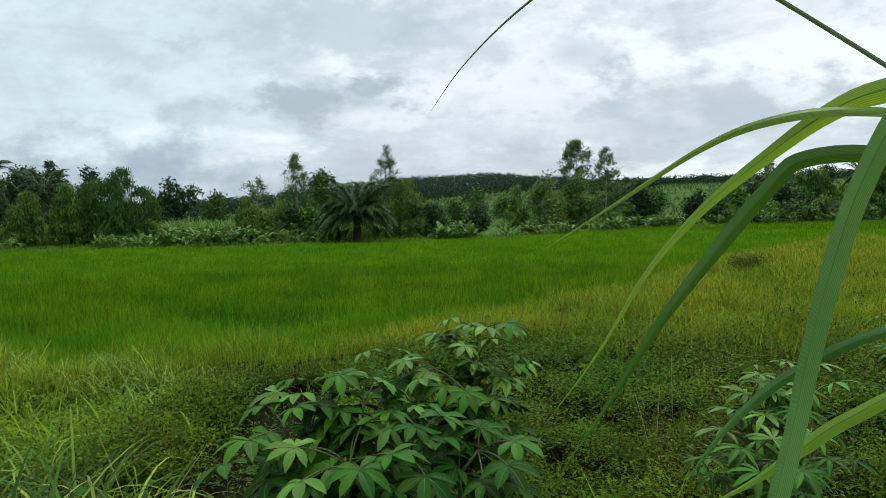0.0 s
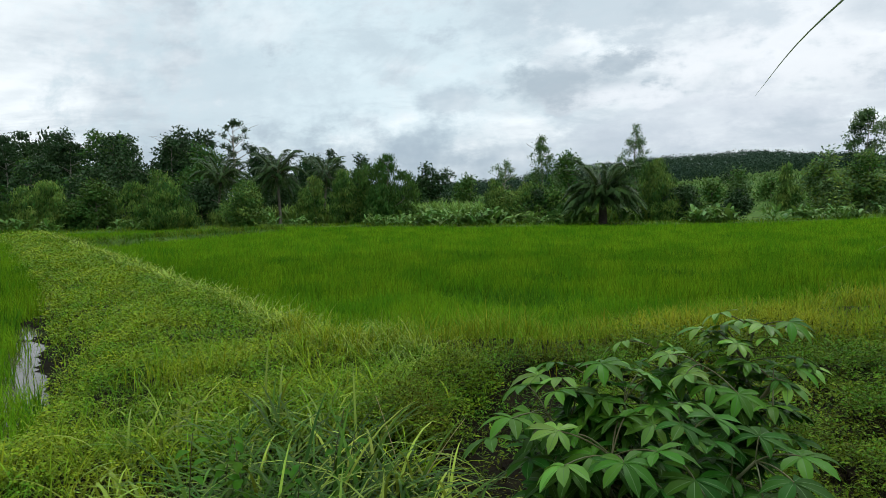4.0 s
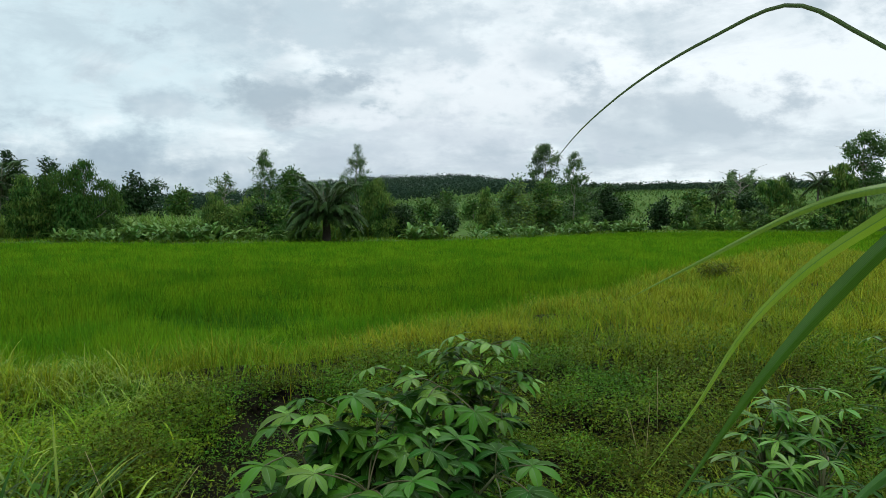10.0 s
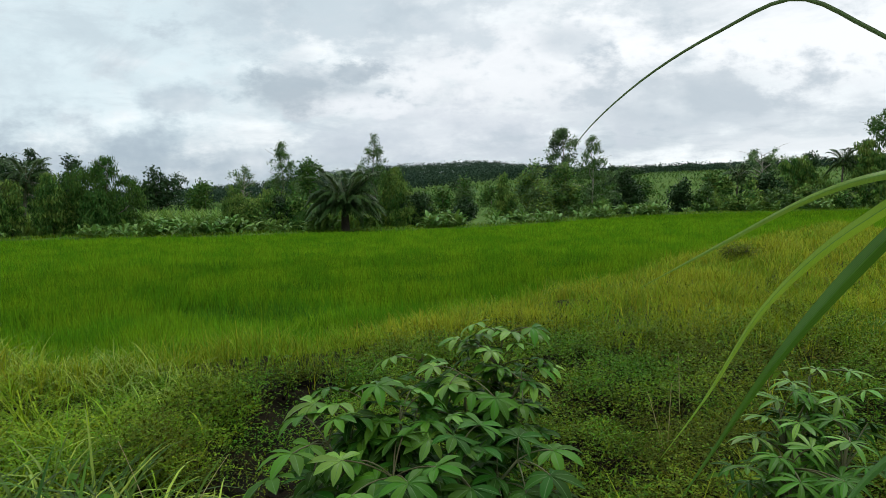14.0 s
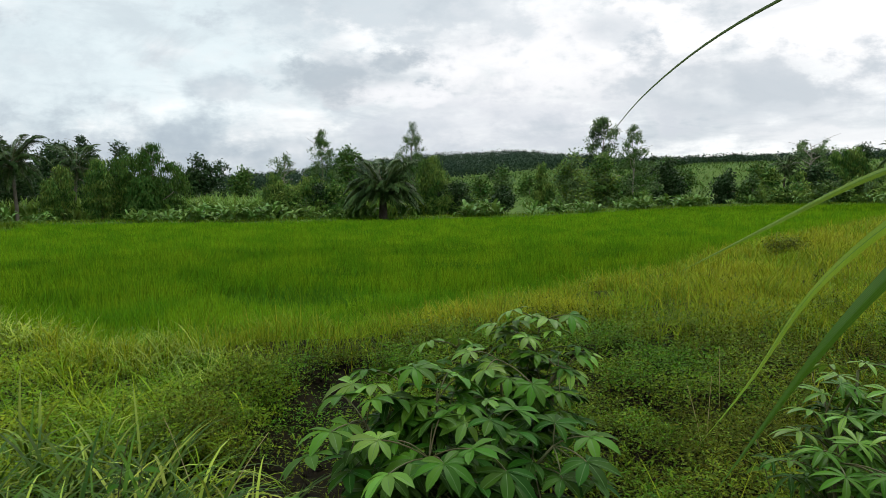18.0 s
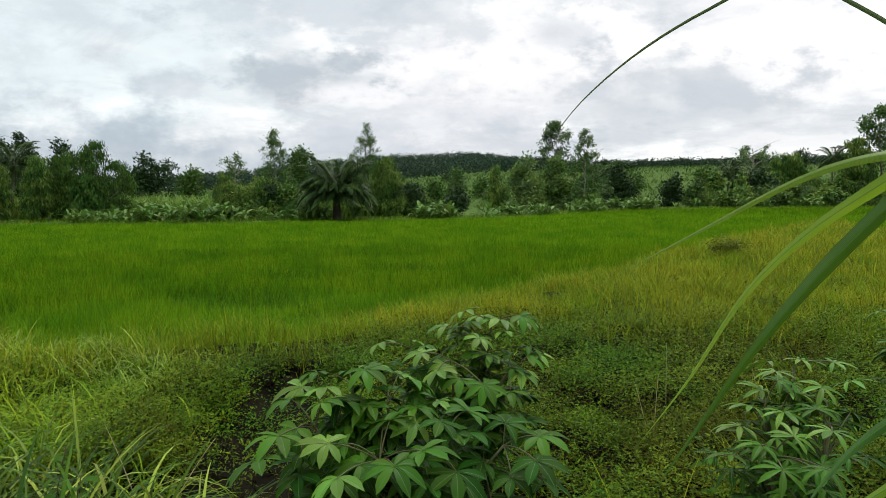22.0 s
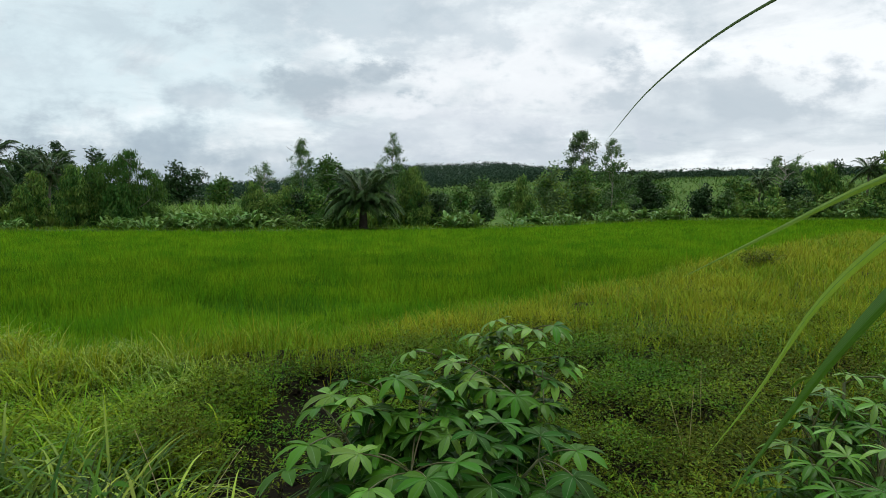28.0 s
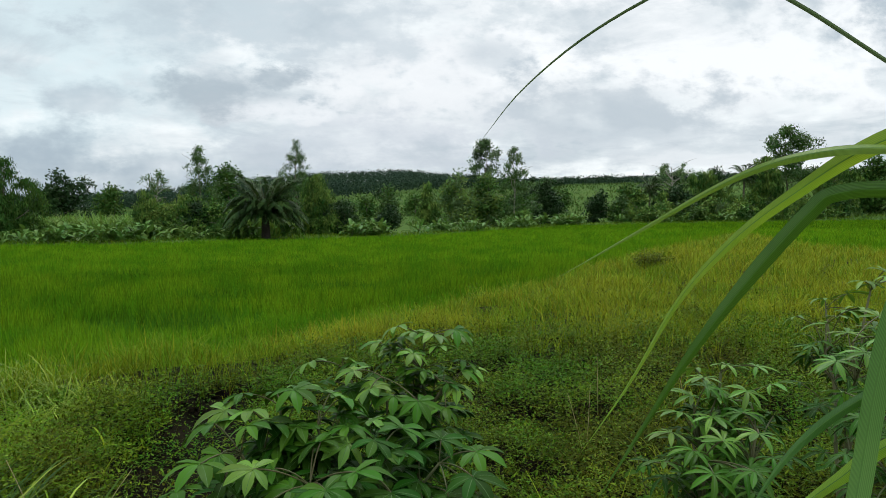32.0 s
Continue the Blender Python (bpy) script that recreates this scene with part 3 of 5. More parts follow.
def build_rice():
    rings = [(5, 13, 560, 0.012), (13, 24, 300, 0.019), (24, 40, 160, 0.026), (40, 65, 60, 0.045), (65, 110, 22, 0.08)]
    for a, b, dens, wid in rings:
        x0, x1 = -b * 1.35, b * 1.1
        n = int((x1 - x0) * b * dens)
        x, y = scatter(n, x0, x1, 0.5, b)
        r = np.hypot(x, y)
        keep = (r >= a) & (r < b) & in_view(x, y) & paddy_mask(x, y)
        # open water beside the dyke
        x, y = x[keep], y[keep]
        s, c = bund_sc(x, y)
        cl = np.interp(s, [-1.2, 0, 3.5, 12], [-1.95, -1.45, -1.1, -0.75])
        wet = (s > 1.4) & (s < 7.4) & (c > cl - 0.58 + 0.12 * np.sin(s * 3)) & (c < cl) & (rng.random(len(x)) < 0.96)
        x, y = x[~wet], y[~wet]
        n = len(x)
        pos = np.stack([x, y, ground_z(x, y) - 0.02], -1)
        hgt = rice_height(x, y) * rng.uniform(0.8, 1.2, n)
        w, hd = wid * rng.uniform(0.7, 1.3, n), rng.uniform(0, 2 * np.pi, n)
        if b <= 13:
            v, f = blades(pos, hgt, w, hd, 0.16 * rng.uniform(0.2, 1.6, n), 0.25 * rng.uniform(0.1, 1.8, n), 3)
        else:
            v, f = spikes(pos, hgt * 1.08, w * 1.5, hd, rng.uniform(0.0, 0.7, n))
        # denser, deeper green patches
        deep = (((x + 4.1) / 1.5) ** 2 + ((y - 8.4) / 0.9) ** 2 < 1.0) | (((x + 3.7) / 1.3) ** 2 + ((y - 12.4) / 0.8) ** 2 < 1.0) | (noise_field(x * 0.31 + 1, y * 0.55) > 1.0)
        deep &= rng.random(n) < 0.5
        ix = np.repeat(deep, len(f) // n).astype(int)
        tagged(new("rice", np_mesh("rice", v, f, [M["rice"], M["rice_deep"]], ix)), "bright green young rice standing in a flooded paddy", "rice", kind="stuff")


def build_water():
    xs, ys = np.linspace(-60, 60, 61), np.linspace(1, 95, 48)
    X, Y = np.meshgrid(xs, ys, indexing="ij")
    v = np.stack([X, Y, np.full_like(X, 0.045)], -1).reshape(-1, 3)
    i, j = np.meshgrid(np.arange(60), np.arange(47), indexing="ij")
    f = np.stack([i * 48 + j, (i + 1) * 48 + j, (i + 1) * 48 + j + 1, i * 48 + j + 1], -1).reshape(-1, 4)
    c = v[f].mean(1)
    s, q = bund_sc(c[:, 0], c[:, 1])
    keep = (far_edge(c[:, 0], c[:, 1]) < 2) & (q < 0.5) & (s > -3)
    ob = new("water", np_mesh("water", v, f[keep], M["water"]))
    tagged(ob, "still shallow water among the rice", "water", kind="structure")


def bund_sc(x, y):
    rx, ry = x - BUND_AT[0], y - BUND_AT[1]
    return rx * BUND_DIR[0] + ry * BUND_DIR[1], rx * 0.544 + ry * 0.839


def shade_gap(x, y):
    # weeds thinned to near-black ground where the bush's shade belongs
    rough = 1 + 0.3 * noise_field(x * 3, y * 3)
    dip = ((x + 1.18) / 0.42) ** 2 + ((y - 4.9) / 1.45) ** 2 < rough
    beside = ((x + 0.80) / 0.30) ** 2 + ((y - 3.4) / 0.9) ** 2 < rough
    under = (x / 0.72) ** 2 + ((y - 2.65) / 0.95) ** 2 < rough
    return dip | beside | under


def clump(x, y):
    """Where tall grass stands in a dense clump of its own."""
    return ((x + 1.75) / 0.95) ** 2 + ((y - 2.75) / 1.0) ** 2 < 1 + 0.2 * noise_field(x * 3, y * 3)


def grass_width(x, y):
    """How far the yellow grass reaches in from the paddy's edge."""
    return np.interp(x, [-4, 0, 1.5, 4, 6.5, 9], [1.6, 1.9, 3.4, 6.0, 9.5, 60]) + 0.5 * noise_field(x, y)


def build_bank():
    # yellow-green grass along the edge of the paddy
    x, y = scatter(760000, -5, 32, 3.5, 40)
    e = land_edge(x, y)
    r = np.hypot(x, y)
    dens = np.clip(9.0 / r, 0.12, 1) ** 1.3
    wide = grass_width(x, y)
    fade = np.clip((wide - e) / 1.2, 0, 1)
    keep = (e > -0.35) & in_view(x, y) & (rng.random(len(x)) < dens * fade) & (y > 4.2)
    x, y, r = x[keep], y[keep], r[keep]
    thin = noise_field(x * 1.9, y * 1.9) + 0.6 * noise_field(x * 0.7, y * 0.7) > rng.uniform(-1.15, 0.0, len(x))
    x, y, r = x[thin], y[thin], r[thin]
    # the blades stand in tufts
    cx, cy = np.round(x / 0.2), np.round(y / 0.2)
    tx = 0.2 * (cx + 0.45 * np.sin(cx * 12.9 + cy * 78.2))
    ty = 0.2 * (cy + 0.45 * np.sin(cx * 39.3 + cy * 11.1))
    pull = rng.uniform(0.1, 0.85, len(x))
    x, y = x + (tx - x) * pull, y + (ty - y) * pull
    half = rng.random(len(x)) < 0.72
    left = (x < -1.3 + rng.normal(0, 0.5, len(x))) & (rng.random(len(x)) < 0.35)
    for sel, mat, lab in ((half & ~left, M["weed_grass"], "yellow-green grass on the paddy bank"), (left, M["lush_grass"], "fresh green grass where bank and dyke meet"), (~half & ~left, M["dry_grass"], "straw-coloured seeding grass on the bank")):
        stand("bank_grass", x[sel], y[sel], 0.38 + 0.07 * noise_field(x[sel] * 0.8, y[sel] * 0.8) + 0.11 * noise_field(x[sel] * 2.3, y[sel] * 2.3), 0.0011 * r[sel] + 0.001, 0.25, 0.4, mat, 3, lab, "grass")
    # low herbs with small leaves: many small domed plants with dark gaps between
    x, y = scatter(33000, -2.2, 9.5, 1.3, 12)
    e = land_edge(x, y)
    r = np.hypot(x, y)
    keep = (e > 0.3) & in_view(x, y) & (~shade_gap(x, y) | (rng.random(len(x)) < 0.22)) & (rng.random(len(x)) < np.clip(4.5 / r, 0.2, 1) ** 1.2 * np.clip((r - 1.0) / 2.2, 0.25, 1))
    keep &= (bund_sc(x, y)[0] < -1.6 + 0.5 * noise_field(x, y)) & (x > -1.9 - 0.25 * y + 0.3 * noise_field(x, y))
    keep &= ((e > 0.72 * grass_width(x, y)) | (rng.random(len(x)) < 0.05)) & ~clump(x, y)
    keep &= noise_field(x * 2.3 + 1, y * 2.3) > -0.80 + 0.3 * noise_field(x * 5, y * 5)
    x, y, r = x[keep], y[keep], r[keep]
    top = np.maximum(0.12, 0.28 + 0.10 * noise_field(x * 1.3, y * 1.3) + 0.13 * noise_field(x * 2.6, y * 2.6) + rng.normal(0, 0.05, len(x)))
    wide = rng.uniform(0.05, 0.13, len(x)) * (0.8 + 0.06 * r)
    k = 34
    hx, hy, hr = np.repeat(x, k), np.repeat(y, k), np.repeat(r, k)
    d = rand_dirs(len(hx))
    d[:, 2] = np.abs(d[:, 2])
    out = rng.uniform(0.55, 1.1, (len(hx), 1))
    pos = np.stack([hx, hy, ground_z(hx, hy)], -1) + out * d * np.stack([np.repeat(wide, k), np.repeat(wide, k), np.repeat(top * 0.62, k)], -1)
    pos[:, 2] += np.repeat(top * 0.38, k)
    size = rng.uniform(0.018, 0.042, len(hx)) * (0.72 + 0.07 * hr)
    v, f = leaves(pos, size, unit(d * 0.5 + rand_dirs(len(hx)) * 0.45 + [0, 0, 1.3]), unit(d * [1, 1, 0.4] + rand_dirs(len(hx), 0.4) * 0.7), 0.34)
    tone = noise_field(x * 0.8, y * 0.8) + rng.normal(0, 0.5, len(x))
    ix = np.repeat(np.where(tone > 1.0, 2, np.where(tone > 0.35, 1, 0)), k)
    ob = new("weeds", np_mesh("weeds", v, f, [M["herb"], M["herb_dark"], M["herb_brown"]], ix))
    tagged(ob, "low tangled green and brownish weeds covering the bank", "weeds", kind="stuff")
    # near-black leaves added on the ground below them, as shade in colour
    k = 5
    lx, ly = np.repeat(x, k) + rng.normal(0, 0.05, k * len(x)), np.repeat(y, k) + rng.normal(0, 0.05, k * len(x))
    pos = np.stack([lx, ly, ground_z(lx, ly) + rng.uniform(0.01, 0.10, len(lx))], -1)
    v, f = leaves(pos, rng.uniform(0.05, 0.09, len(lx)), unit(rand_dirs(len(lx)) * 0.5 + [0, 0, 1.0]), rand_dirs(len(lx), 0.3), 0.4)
    tagged(new("shade_leaf_litter", np_mesh("shade_leaf_litter", v, f, M["shade_litter"])), "near-black leaves on the ground, painted shade under the weeds", "leaves", kind="stuff")
    # thin stalks and grass among them
    sel = rng.random(len(x)) < 0.35
    stand("weed_stalks", x[sel], y[sel], 0.44, 0.004, 0.3, 0.3, M["herb_brown"], 3, "thin weed stalks on the bank", "weeds")
    # short turf where the path runs
    x, y = scatter(9000, -5, 6, -5, 1.9)
    k = (land_edge(x, y) > 0.2) & (noise_field(x * 1.3, y * 1.3) > -0.9)
    stand("path_turf", x[k], y[k], 0.13, 0.012, 0.4, 0.7, M["lush_grass"], 3, "short trodden grass on the bank", "grass")
    # dyke: a closed carpet of creeping herbs with grass through it
    n = 120000
    s = 5.0 * (np.exp(rng.random(n) * math.log(1 + 52 / 5.0)) - 1) - 3.0
    c = rng.uniform(-4.0, 2.1, n)
    x, y = BUND_AT[0] + s * BUND_DIR[0] + c * 0.544, BUND_AT[1] + s * BUND_DIR[1] + c * 0.839
    e = land_edge(x, y)
    r = np.hypot(x, y)
    keep = (e > -0.08) & in_view(x, y) & (x < -0.9) & ~shade_gap(x, y) & ~clump(x, y)
    x, y, r, c, s = x[keep], y[keep], r[keep], c[keep], s[keep]
    edge = sstep(0.9, 1.9, c) * (s > -1.5)
    patch = noise_field(x * 0.9, y * 0.9)
    g = rng.random(len(x)) < 0.40
    arc_stand("dyke_grass", x[g], y[g], 0.20 + 0.05 * patch[g] + 0.10 * edge[g], 0.0012 * r[g] + 0.003, 1.6, M["dyke"], 4, "fresh green grass on the dyke", "grass")
    g = (rng.random(len(x)) < 0.07) & (patch > -0.4)
    arc_stand("long_dyke_grass", x[g], y[g], 0.36 + 0.06 * patch[g], 0.0009 * r[g] + 0.004, 2.1, M["dyke"], 6, "long arching grass on the dyke", "grass")
    g = (edge > 0.35) & (rng.random(len(x)) < 0.20)
    arc_stand("dyke_edge_grass", x[g], y[g], 0.50, 0.0010 * r[g] + 0.003, 2.0, M["arch_grass"], 6, "pale grass arching over the edge of the dyke", "grass")
    g = rng.random(len(x)) < 0.36 + 0.25 * patch
    k = 7
    hx, hy, hr = np.repeat(x[g], k), np.repeat(y[g], k), np.repeat(r[g], k)
    spread = 0.05 + 0.006 * hr
    up = np.repeat(0.14 + 0.07 * noise_field(x[g] * 2.1, y[g] * 2.1) + 0.05 * noise_field(x[g] * 5, y[g] * 5), k)
    pos = np.stack([hx + rng.normal(0, 1, len(hx)) * spread, hy + rng.normal(0, 1, len(hx)) * spread, ground_z(hx, hy) + up * rng.uniform(0.35, 1.1, len(hx))], -1)
    v, f = leaves(pos, rng.uniform(0.018, 0.040, len(hx)) * (0.6 + 0.075 * hr), unit(rand_dirs(len(hx)) * 0.6 + [0, 0, 1.0]), rand_dirs(len(hx), 0.3), 0.55)
    tagged(new("dyke_herbs", np_mesh("dyke_herbs", v, f, M["dyke"])), "small-leaved creeping herbs on the dyke", "herbs", kind="stuff")
    # deep grass at the near end of the dyke
    x, y = scatter(5200, -4.6, -0.75, 1.0, 4.4)
    keep = (x < -0.9 - 0.22 * (y - 1.0) + 0.25 * noise_field(x * 2, y * 2)) & (land_edge(x, y) > 0.1) & ~shade_gap(x, y) & ~clump(x, y)
    x, y = x[keep], y[keep]
    hh = 0.30 + 0.08 * noise_field(x * 1.4, y * 1.4)
    arc_stand("deep_grass", x, y, hh, 0.010, 2.0, M["dyke"], 7, "deep bright green arching grass on the bank", "grass")


def build_fringe():
    """Grass on the far banks of the paddies."""
    x = rng.uniform(-75, 95, 18000)
    y = np.interp(x, FAR_X, FAR_Y) + rng.uniform(-0.6, 4.5, len(x)) ** 1.0
    stand("far_bank_grass", x, y, 0.34, 0.07, 0.3, 0.5, M["herb"], 2, "green grass on the far bank of the paddy", "grass")
    x, y = scatter(14000, -33, -26, 21, 42)
    k = (cross_dyke(x, y) < 1.2) & (far_edge(x, y) < 0.5)
    stand("cross_dyke_grass", x[k], y[k], 0.40, 0.05, 0.3, 0.5, M["herb"], 2, "dark grass on a dyke across the paddies", "grass")


def grass_tuft(x, y, n, h, w, spread, mat, label, droop=0.9):
    """A tuft of long arching blades: one mesh of leaves under an empty."""
    base = new("grass_tuft")
    base.location = (x, y, float(ground_z(x, y)) - 0.03)
    tagged(base, label, "grass", "grass tufts on the bank")
    pos = np.stack([rng.normal(0, spread, n), rng.normal(0, spread, n), np.zeros(n)], -1)
    v, f = arcs(pos, h * rng.uniform(0.5, 1.2, n), w * rng.uniform(0.6, 1.3, n), rng.uniform(0, 2 * np.pi, n), rng.uniform(0.10, 0.75, n), 2.3 * droop * rng.uniform(0.45, 1.25, n), 8)
    tagged(part("tuft", np_mesh("tuft", v, f, mat), base), kind="stuff")
    return base


# ---------------------------------------------------------------- trees
def limb_set(h, spread, trunk_r, n_limb, start=0.35, lean=0.0, droop=0.0, wig=0.06):
    """Trunk and limbs of a tree as one list of tubes, and points on the limbs for the foliage."""
    ts = np.linspace(0, 1, 7)
    trunk = np.stack([lean * ts**1.5 * h + wig * h * np.sin(ts * 5 + rng.uniform(0, 6)) * ts * 0.5, wig * h * np.cos(ts * 4 + rng.uniform(0, 6)) * ts * 0.5, ts * h * 0.92], -1)
    trunk -= trunk[0]
    pieces = [tube(trunk, trunk_r * (1 - 0.85 * ts), 7)]
    limbs, knots = [], []
    for i in range(n_limb):
        t = start + (0.97 - start) * (i + rng.uniform(0, 0.8)) / n_limb
        at = np.array([np.interp(t, ts, trunk[:, k]) for k in range(3)])
        a = i * 2.4 + rng.uniform(-0.5, 0.5)
        ln = spread * rng.uniform(0.6, 1.05)
        u = np.linspace(0, 1, 5)
        up = ln * rng.uniform(0.25, 0.75) * u - droop * ln * u**2
        line = at + np.stack([np.cos(a) * ln * u, np.sin(a) * ln * u, up], -1) + rng.normal(0, 0.03 * ln, (5, 3)) * u[:, None]
        limbs.append(tube(line, trunk_r * (1 - 0.8 * t) * 0.55 * (1 - 0.8 * u) + 0.006, 5))
        knots += [line[2], line[3], line[4]]
    return pieces[0], limbs, np.array(knots + [trunk[-1], trunk[-2]])


def envelope(n, h, w, bottom, power):
    """Random points in a crown: width by height follows a profile, denser near its skin."""
    t = rng.random(n) ** 0.9
    prof = np.sin(np.pi * (0.12 + 0.86 * t)) ** power
    a, r = rng.uniform(0, 2 * np.pi, n), np.sqrt(rng.uniform(0.12, 1, n))
    lump = 1 + 0.22 * np.sin(3 * a + 5 * t) + 0.15 * np.sin(5 * a - 9 * t + 2)
    return np.stack([np.cos(a) * r * prof * lump * w / 2, np.sin(a) * r * prof * lump * w / 2, h * (bottom + (1 - bottom) * t)], -1)


def foliage(centres, per, clump, size, slim=0.45, droop=0.0, up=0.5):
    """Leaf quads in clumps round the centres, facing out of their clump."""
    n = len(centres) * per
    c = np.repeat(centres, per, 0)
    way = rand_dirs(n)
    off = way * (clump * rng.uniform(0.15, 1.6, n) ** 0.8)[:, None] * [1, 1, 0.8]
    hd = unit(way * 0.6 + rng.normal(0, 0.6, (n, 3)) + [0, 0, -droop])
    nm = unit(way + rng.normal(0, 0.28, (n, 3)) + [0, 0, up])
    return leaves(c + off, size * rng.uniform(0.6, 1.4, n), nm, hd, slim)


STYLE = {  # bottom, profile power, cover, clump radius, leaf slimness, droop, first limb
    "broad": (0.08, 0.5, 4.0, 0.62, 0.55, 0.1, 0.25), "shrub": (0.0, 0.5, 4.9, 0.42, 0.5, 0.25, 0.1),
    "weeping": (0.0, 0.42, 4.0, 0.36, 0.28, 2.0, 0.1), "slender": (0.12, 0.75, 2.3, 0.33, 0.40, 0.7, 0.2),
    "open": (0.30, 0.55, 2.6, 0.55, 0.5, 0.2, 0.35), "flat": (0.55, 0.5, 2.4, 0.5, 0.5, 0.0, 0.5),
    "sparse": (0.40, 0.7, 1.0, 0.35, 0.45, 0.2, 0.35)}


def make_tree(name, x, y, h, w, mats, label, category="tree", style="broad", seed=0, bark="bark", group=""):
    """A tree: trunk, limbs, and a crown of single leaves in clumps."""
    global rng
    keep, rng = rng, np.random.default_rng(100 + seed)
    base = new(name)
    base.location = (x, y, float(ground_z(x, y)) - 0.05)
    tagged(base, label, category, group)
    bottom, power, cover, clump, slim, droop, start = STYLE[style]
    w *= {"weeping": 1.2, "slender": 1.35, "open": 1.2}.get(style, 1.05)
    trunk, limbs, knots = limb_set(h, w * (0.32 if style in ("broad", "shrub", "weeping") else 0.45), (0.018 * h ** 0.8 + 0.03) * (1.9 if style == "sparse" else 1), 20 if style == "sparse" else 8, max(start, 0.15), rng.uniform(-0.04, 0.04), 0.1)
    part("trunk", np_mesh("trunk", *trunk, M[bark], smooth=True), base)
    for lm in limbs:
        part("limb", np_mesh("limb", *lm, M[bark], smooth=True), base)
    dist = math.hypot(x, y)
    size = min(0.60, max(0.18, (0.0031 if style in ("open", "flat", "sparse", "slender") else 0.0043) * dist))
    per = 42
    count = int(cover * h * (1 - bottom * 0.8) * w / (0.5 * slim * size * size) / per)
    if style in ("broad", "shrub", "weeping"):
        # several leaders of uneven height make the outline
        subs = max(2, int(round(w / (1.3 if style == "weeping" else 1.9))))
        subs = min(subs, 7)
        cens = []
        for q in range(subs):
            a, rr = q * 2.4 + rng.uniform(-0.4, 0.4), (q / max(1, subs - 1)) ** 0.6 * w * 0.34
            hh = h * (1.0 if q == 0 else rng.uniform(0.52, 0.97))
            ww = w * (rng.uniform(0.30, 0.46) if style == "weeping" else rng.uniform(0.42, 0.62))
            c = envelope(max(4, int(count * 1.25 / subs)), hh, ww, bottom, power)
            cens.append(c + [math.cos(a) * rr, math.sin(a) * rr * 0.8, 0])
        cen = np.concatenate(cens)
    else:
        cen = envelope(max(6, count), h, w * 0.9, bottom, power)
    if style == "sparse":
        knots = knots[:-2]
    if style in ("open", "flat", "sparse"):
        near = np.argmin(((cen[:, None] - knots[None]) ** 2).sum(-1), 1)
        cen = cen + (knots[near] - cen) * (0.8 if style == "sparse" else 0.45)
        if style == "flat":
            cen[:, 2] = h * (0.62 + 0.36 * np.round((cen[:, 2] / h - 0.55) / 0.45 * 3) / 3) + rng.normal(0, 0.1, len(cen))
    elif style == "slender":
        t = np.clip((cen[:, 2:3] / h - bottom) / (1 - bottom), 0, 1)
        keep_t = rng.random(len(cen)) < (1.05 - t[:, 0]) ** 0.45
        cen, t = cen[keep_t], t[keep_t]
        cen[:, :2] *= 1.25 * (1.03 - t) ** 0.85 / np.maximum(np.sin(np.pi * (0.12 + 0.86 * t)) ** power, 0.35)
    v, f = foliage(cen, per, clump * (0.6 + 0.4 * size / 0.25), size, slim, droop)
    v[:, 2] *= min(1.15, h / np.quantile(v[:, 2], 0.998))
    v[:, 2] = np.maximum(v[:, 2], 0.05)
    ms = [M[m] for m in mats]
    ix = np.repeat(rng.integers(0, len(ms), len(cen)), per) if len(ms) > 1 else None
    part("crown", np_mesh("crown", v, f, ms, ix), base)
    rng = keep
    return base


def frond(length, n_leaf, leaf_len, rise, fall, width, droopy, seed):
    """A feather frond along +x: midrib tube and two rows of leaflets."""
    r = np.random.default_rng(seed)
    u = np.linspace(0, 1, 9)
    line = np.stack([length * (u - 0.12 * fall * u**2), 0.03 * np.sin(u * 3), length * (rise * u - fall * u**2.2)], -1)
    rib = tube(line, 0.035 * (1 - 0.9 * u) * (length / 2.5) + 0.004, 4)
    t = np.linspace(0.16, 1.0, n_leaf)
    at = np.stack([np.interp(t, u, line[:, k]) for k in range(3)], -1)
    tang = unit(np.stack([np.interp(t, u, np.gradient(line[:, k])) for k in range(3)], -1))
    pieces = []
    for sgn in (1, -1):
        side = np.tile([[0, sgn, 0.0]], (n_leaf, 1))
        hd = unit(side * (1.0 - 0.3 * t)[:, None] + tang * 0.55 + [0, 0, 0.25] + r.normal(0, 0.13, (n_leaf, 3)))
        ln = leaf_len * np.sin(np.pi * (0.18 + 0.75 * t)) * r.uniform(0.85, 1.1, n_leaf)
        mid = at + hd * ln[:, None] * 0.5
        tipp = mid + unit(hd + [0, 0, -droopy]) * ln[:, None] * 0.5
        wv = np.cross(hd, [0, 0, 1.0])
        wv = unit(wv + tang * 0.4) * width
        v = np.stack([at - wv * 0.5, at + wv * 0.5, mid + wv, mid - wv, tipp + wv * 0.15, tipp - wv * 0.15], 1)
        b = np.arange(n_leaf)[:, None] * 6
        f = np.concatenate([b + [0, 1, 2, 3], b + [3, 2, 4, 5]], 0)
        pieces.append((v.reshape(-1, 3), f))
    return rib, join(pieces)


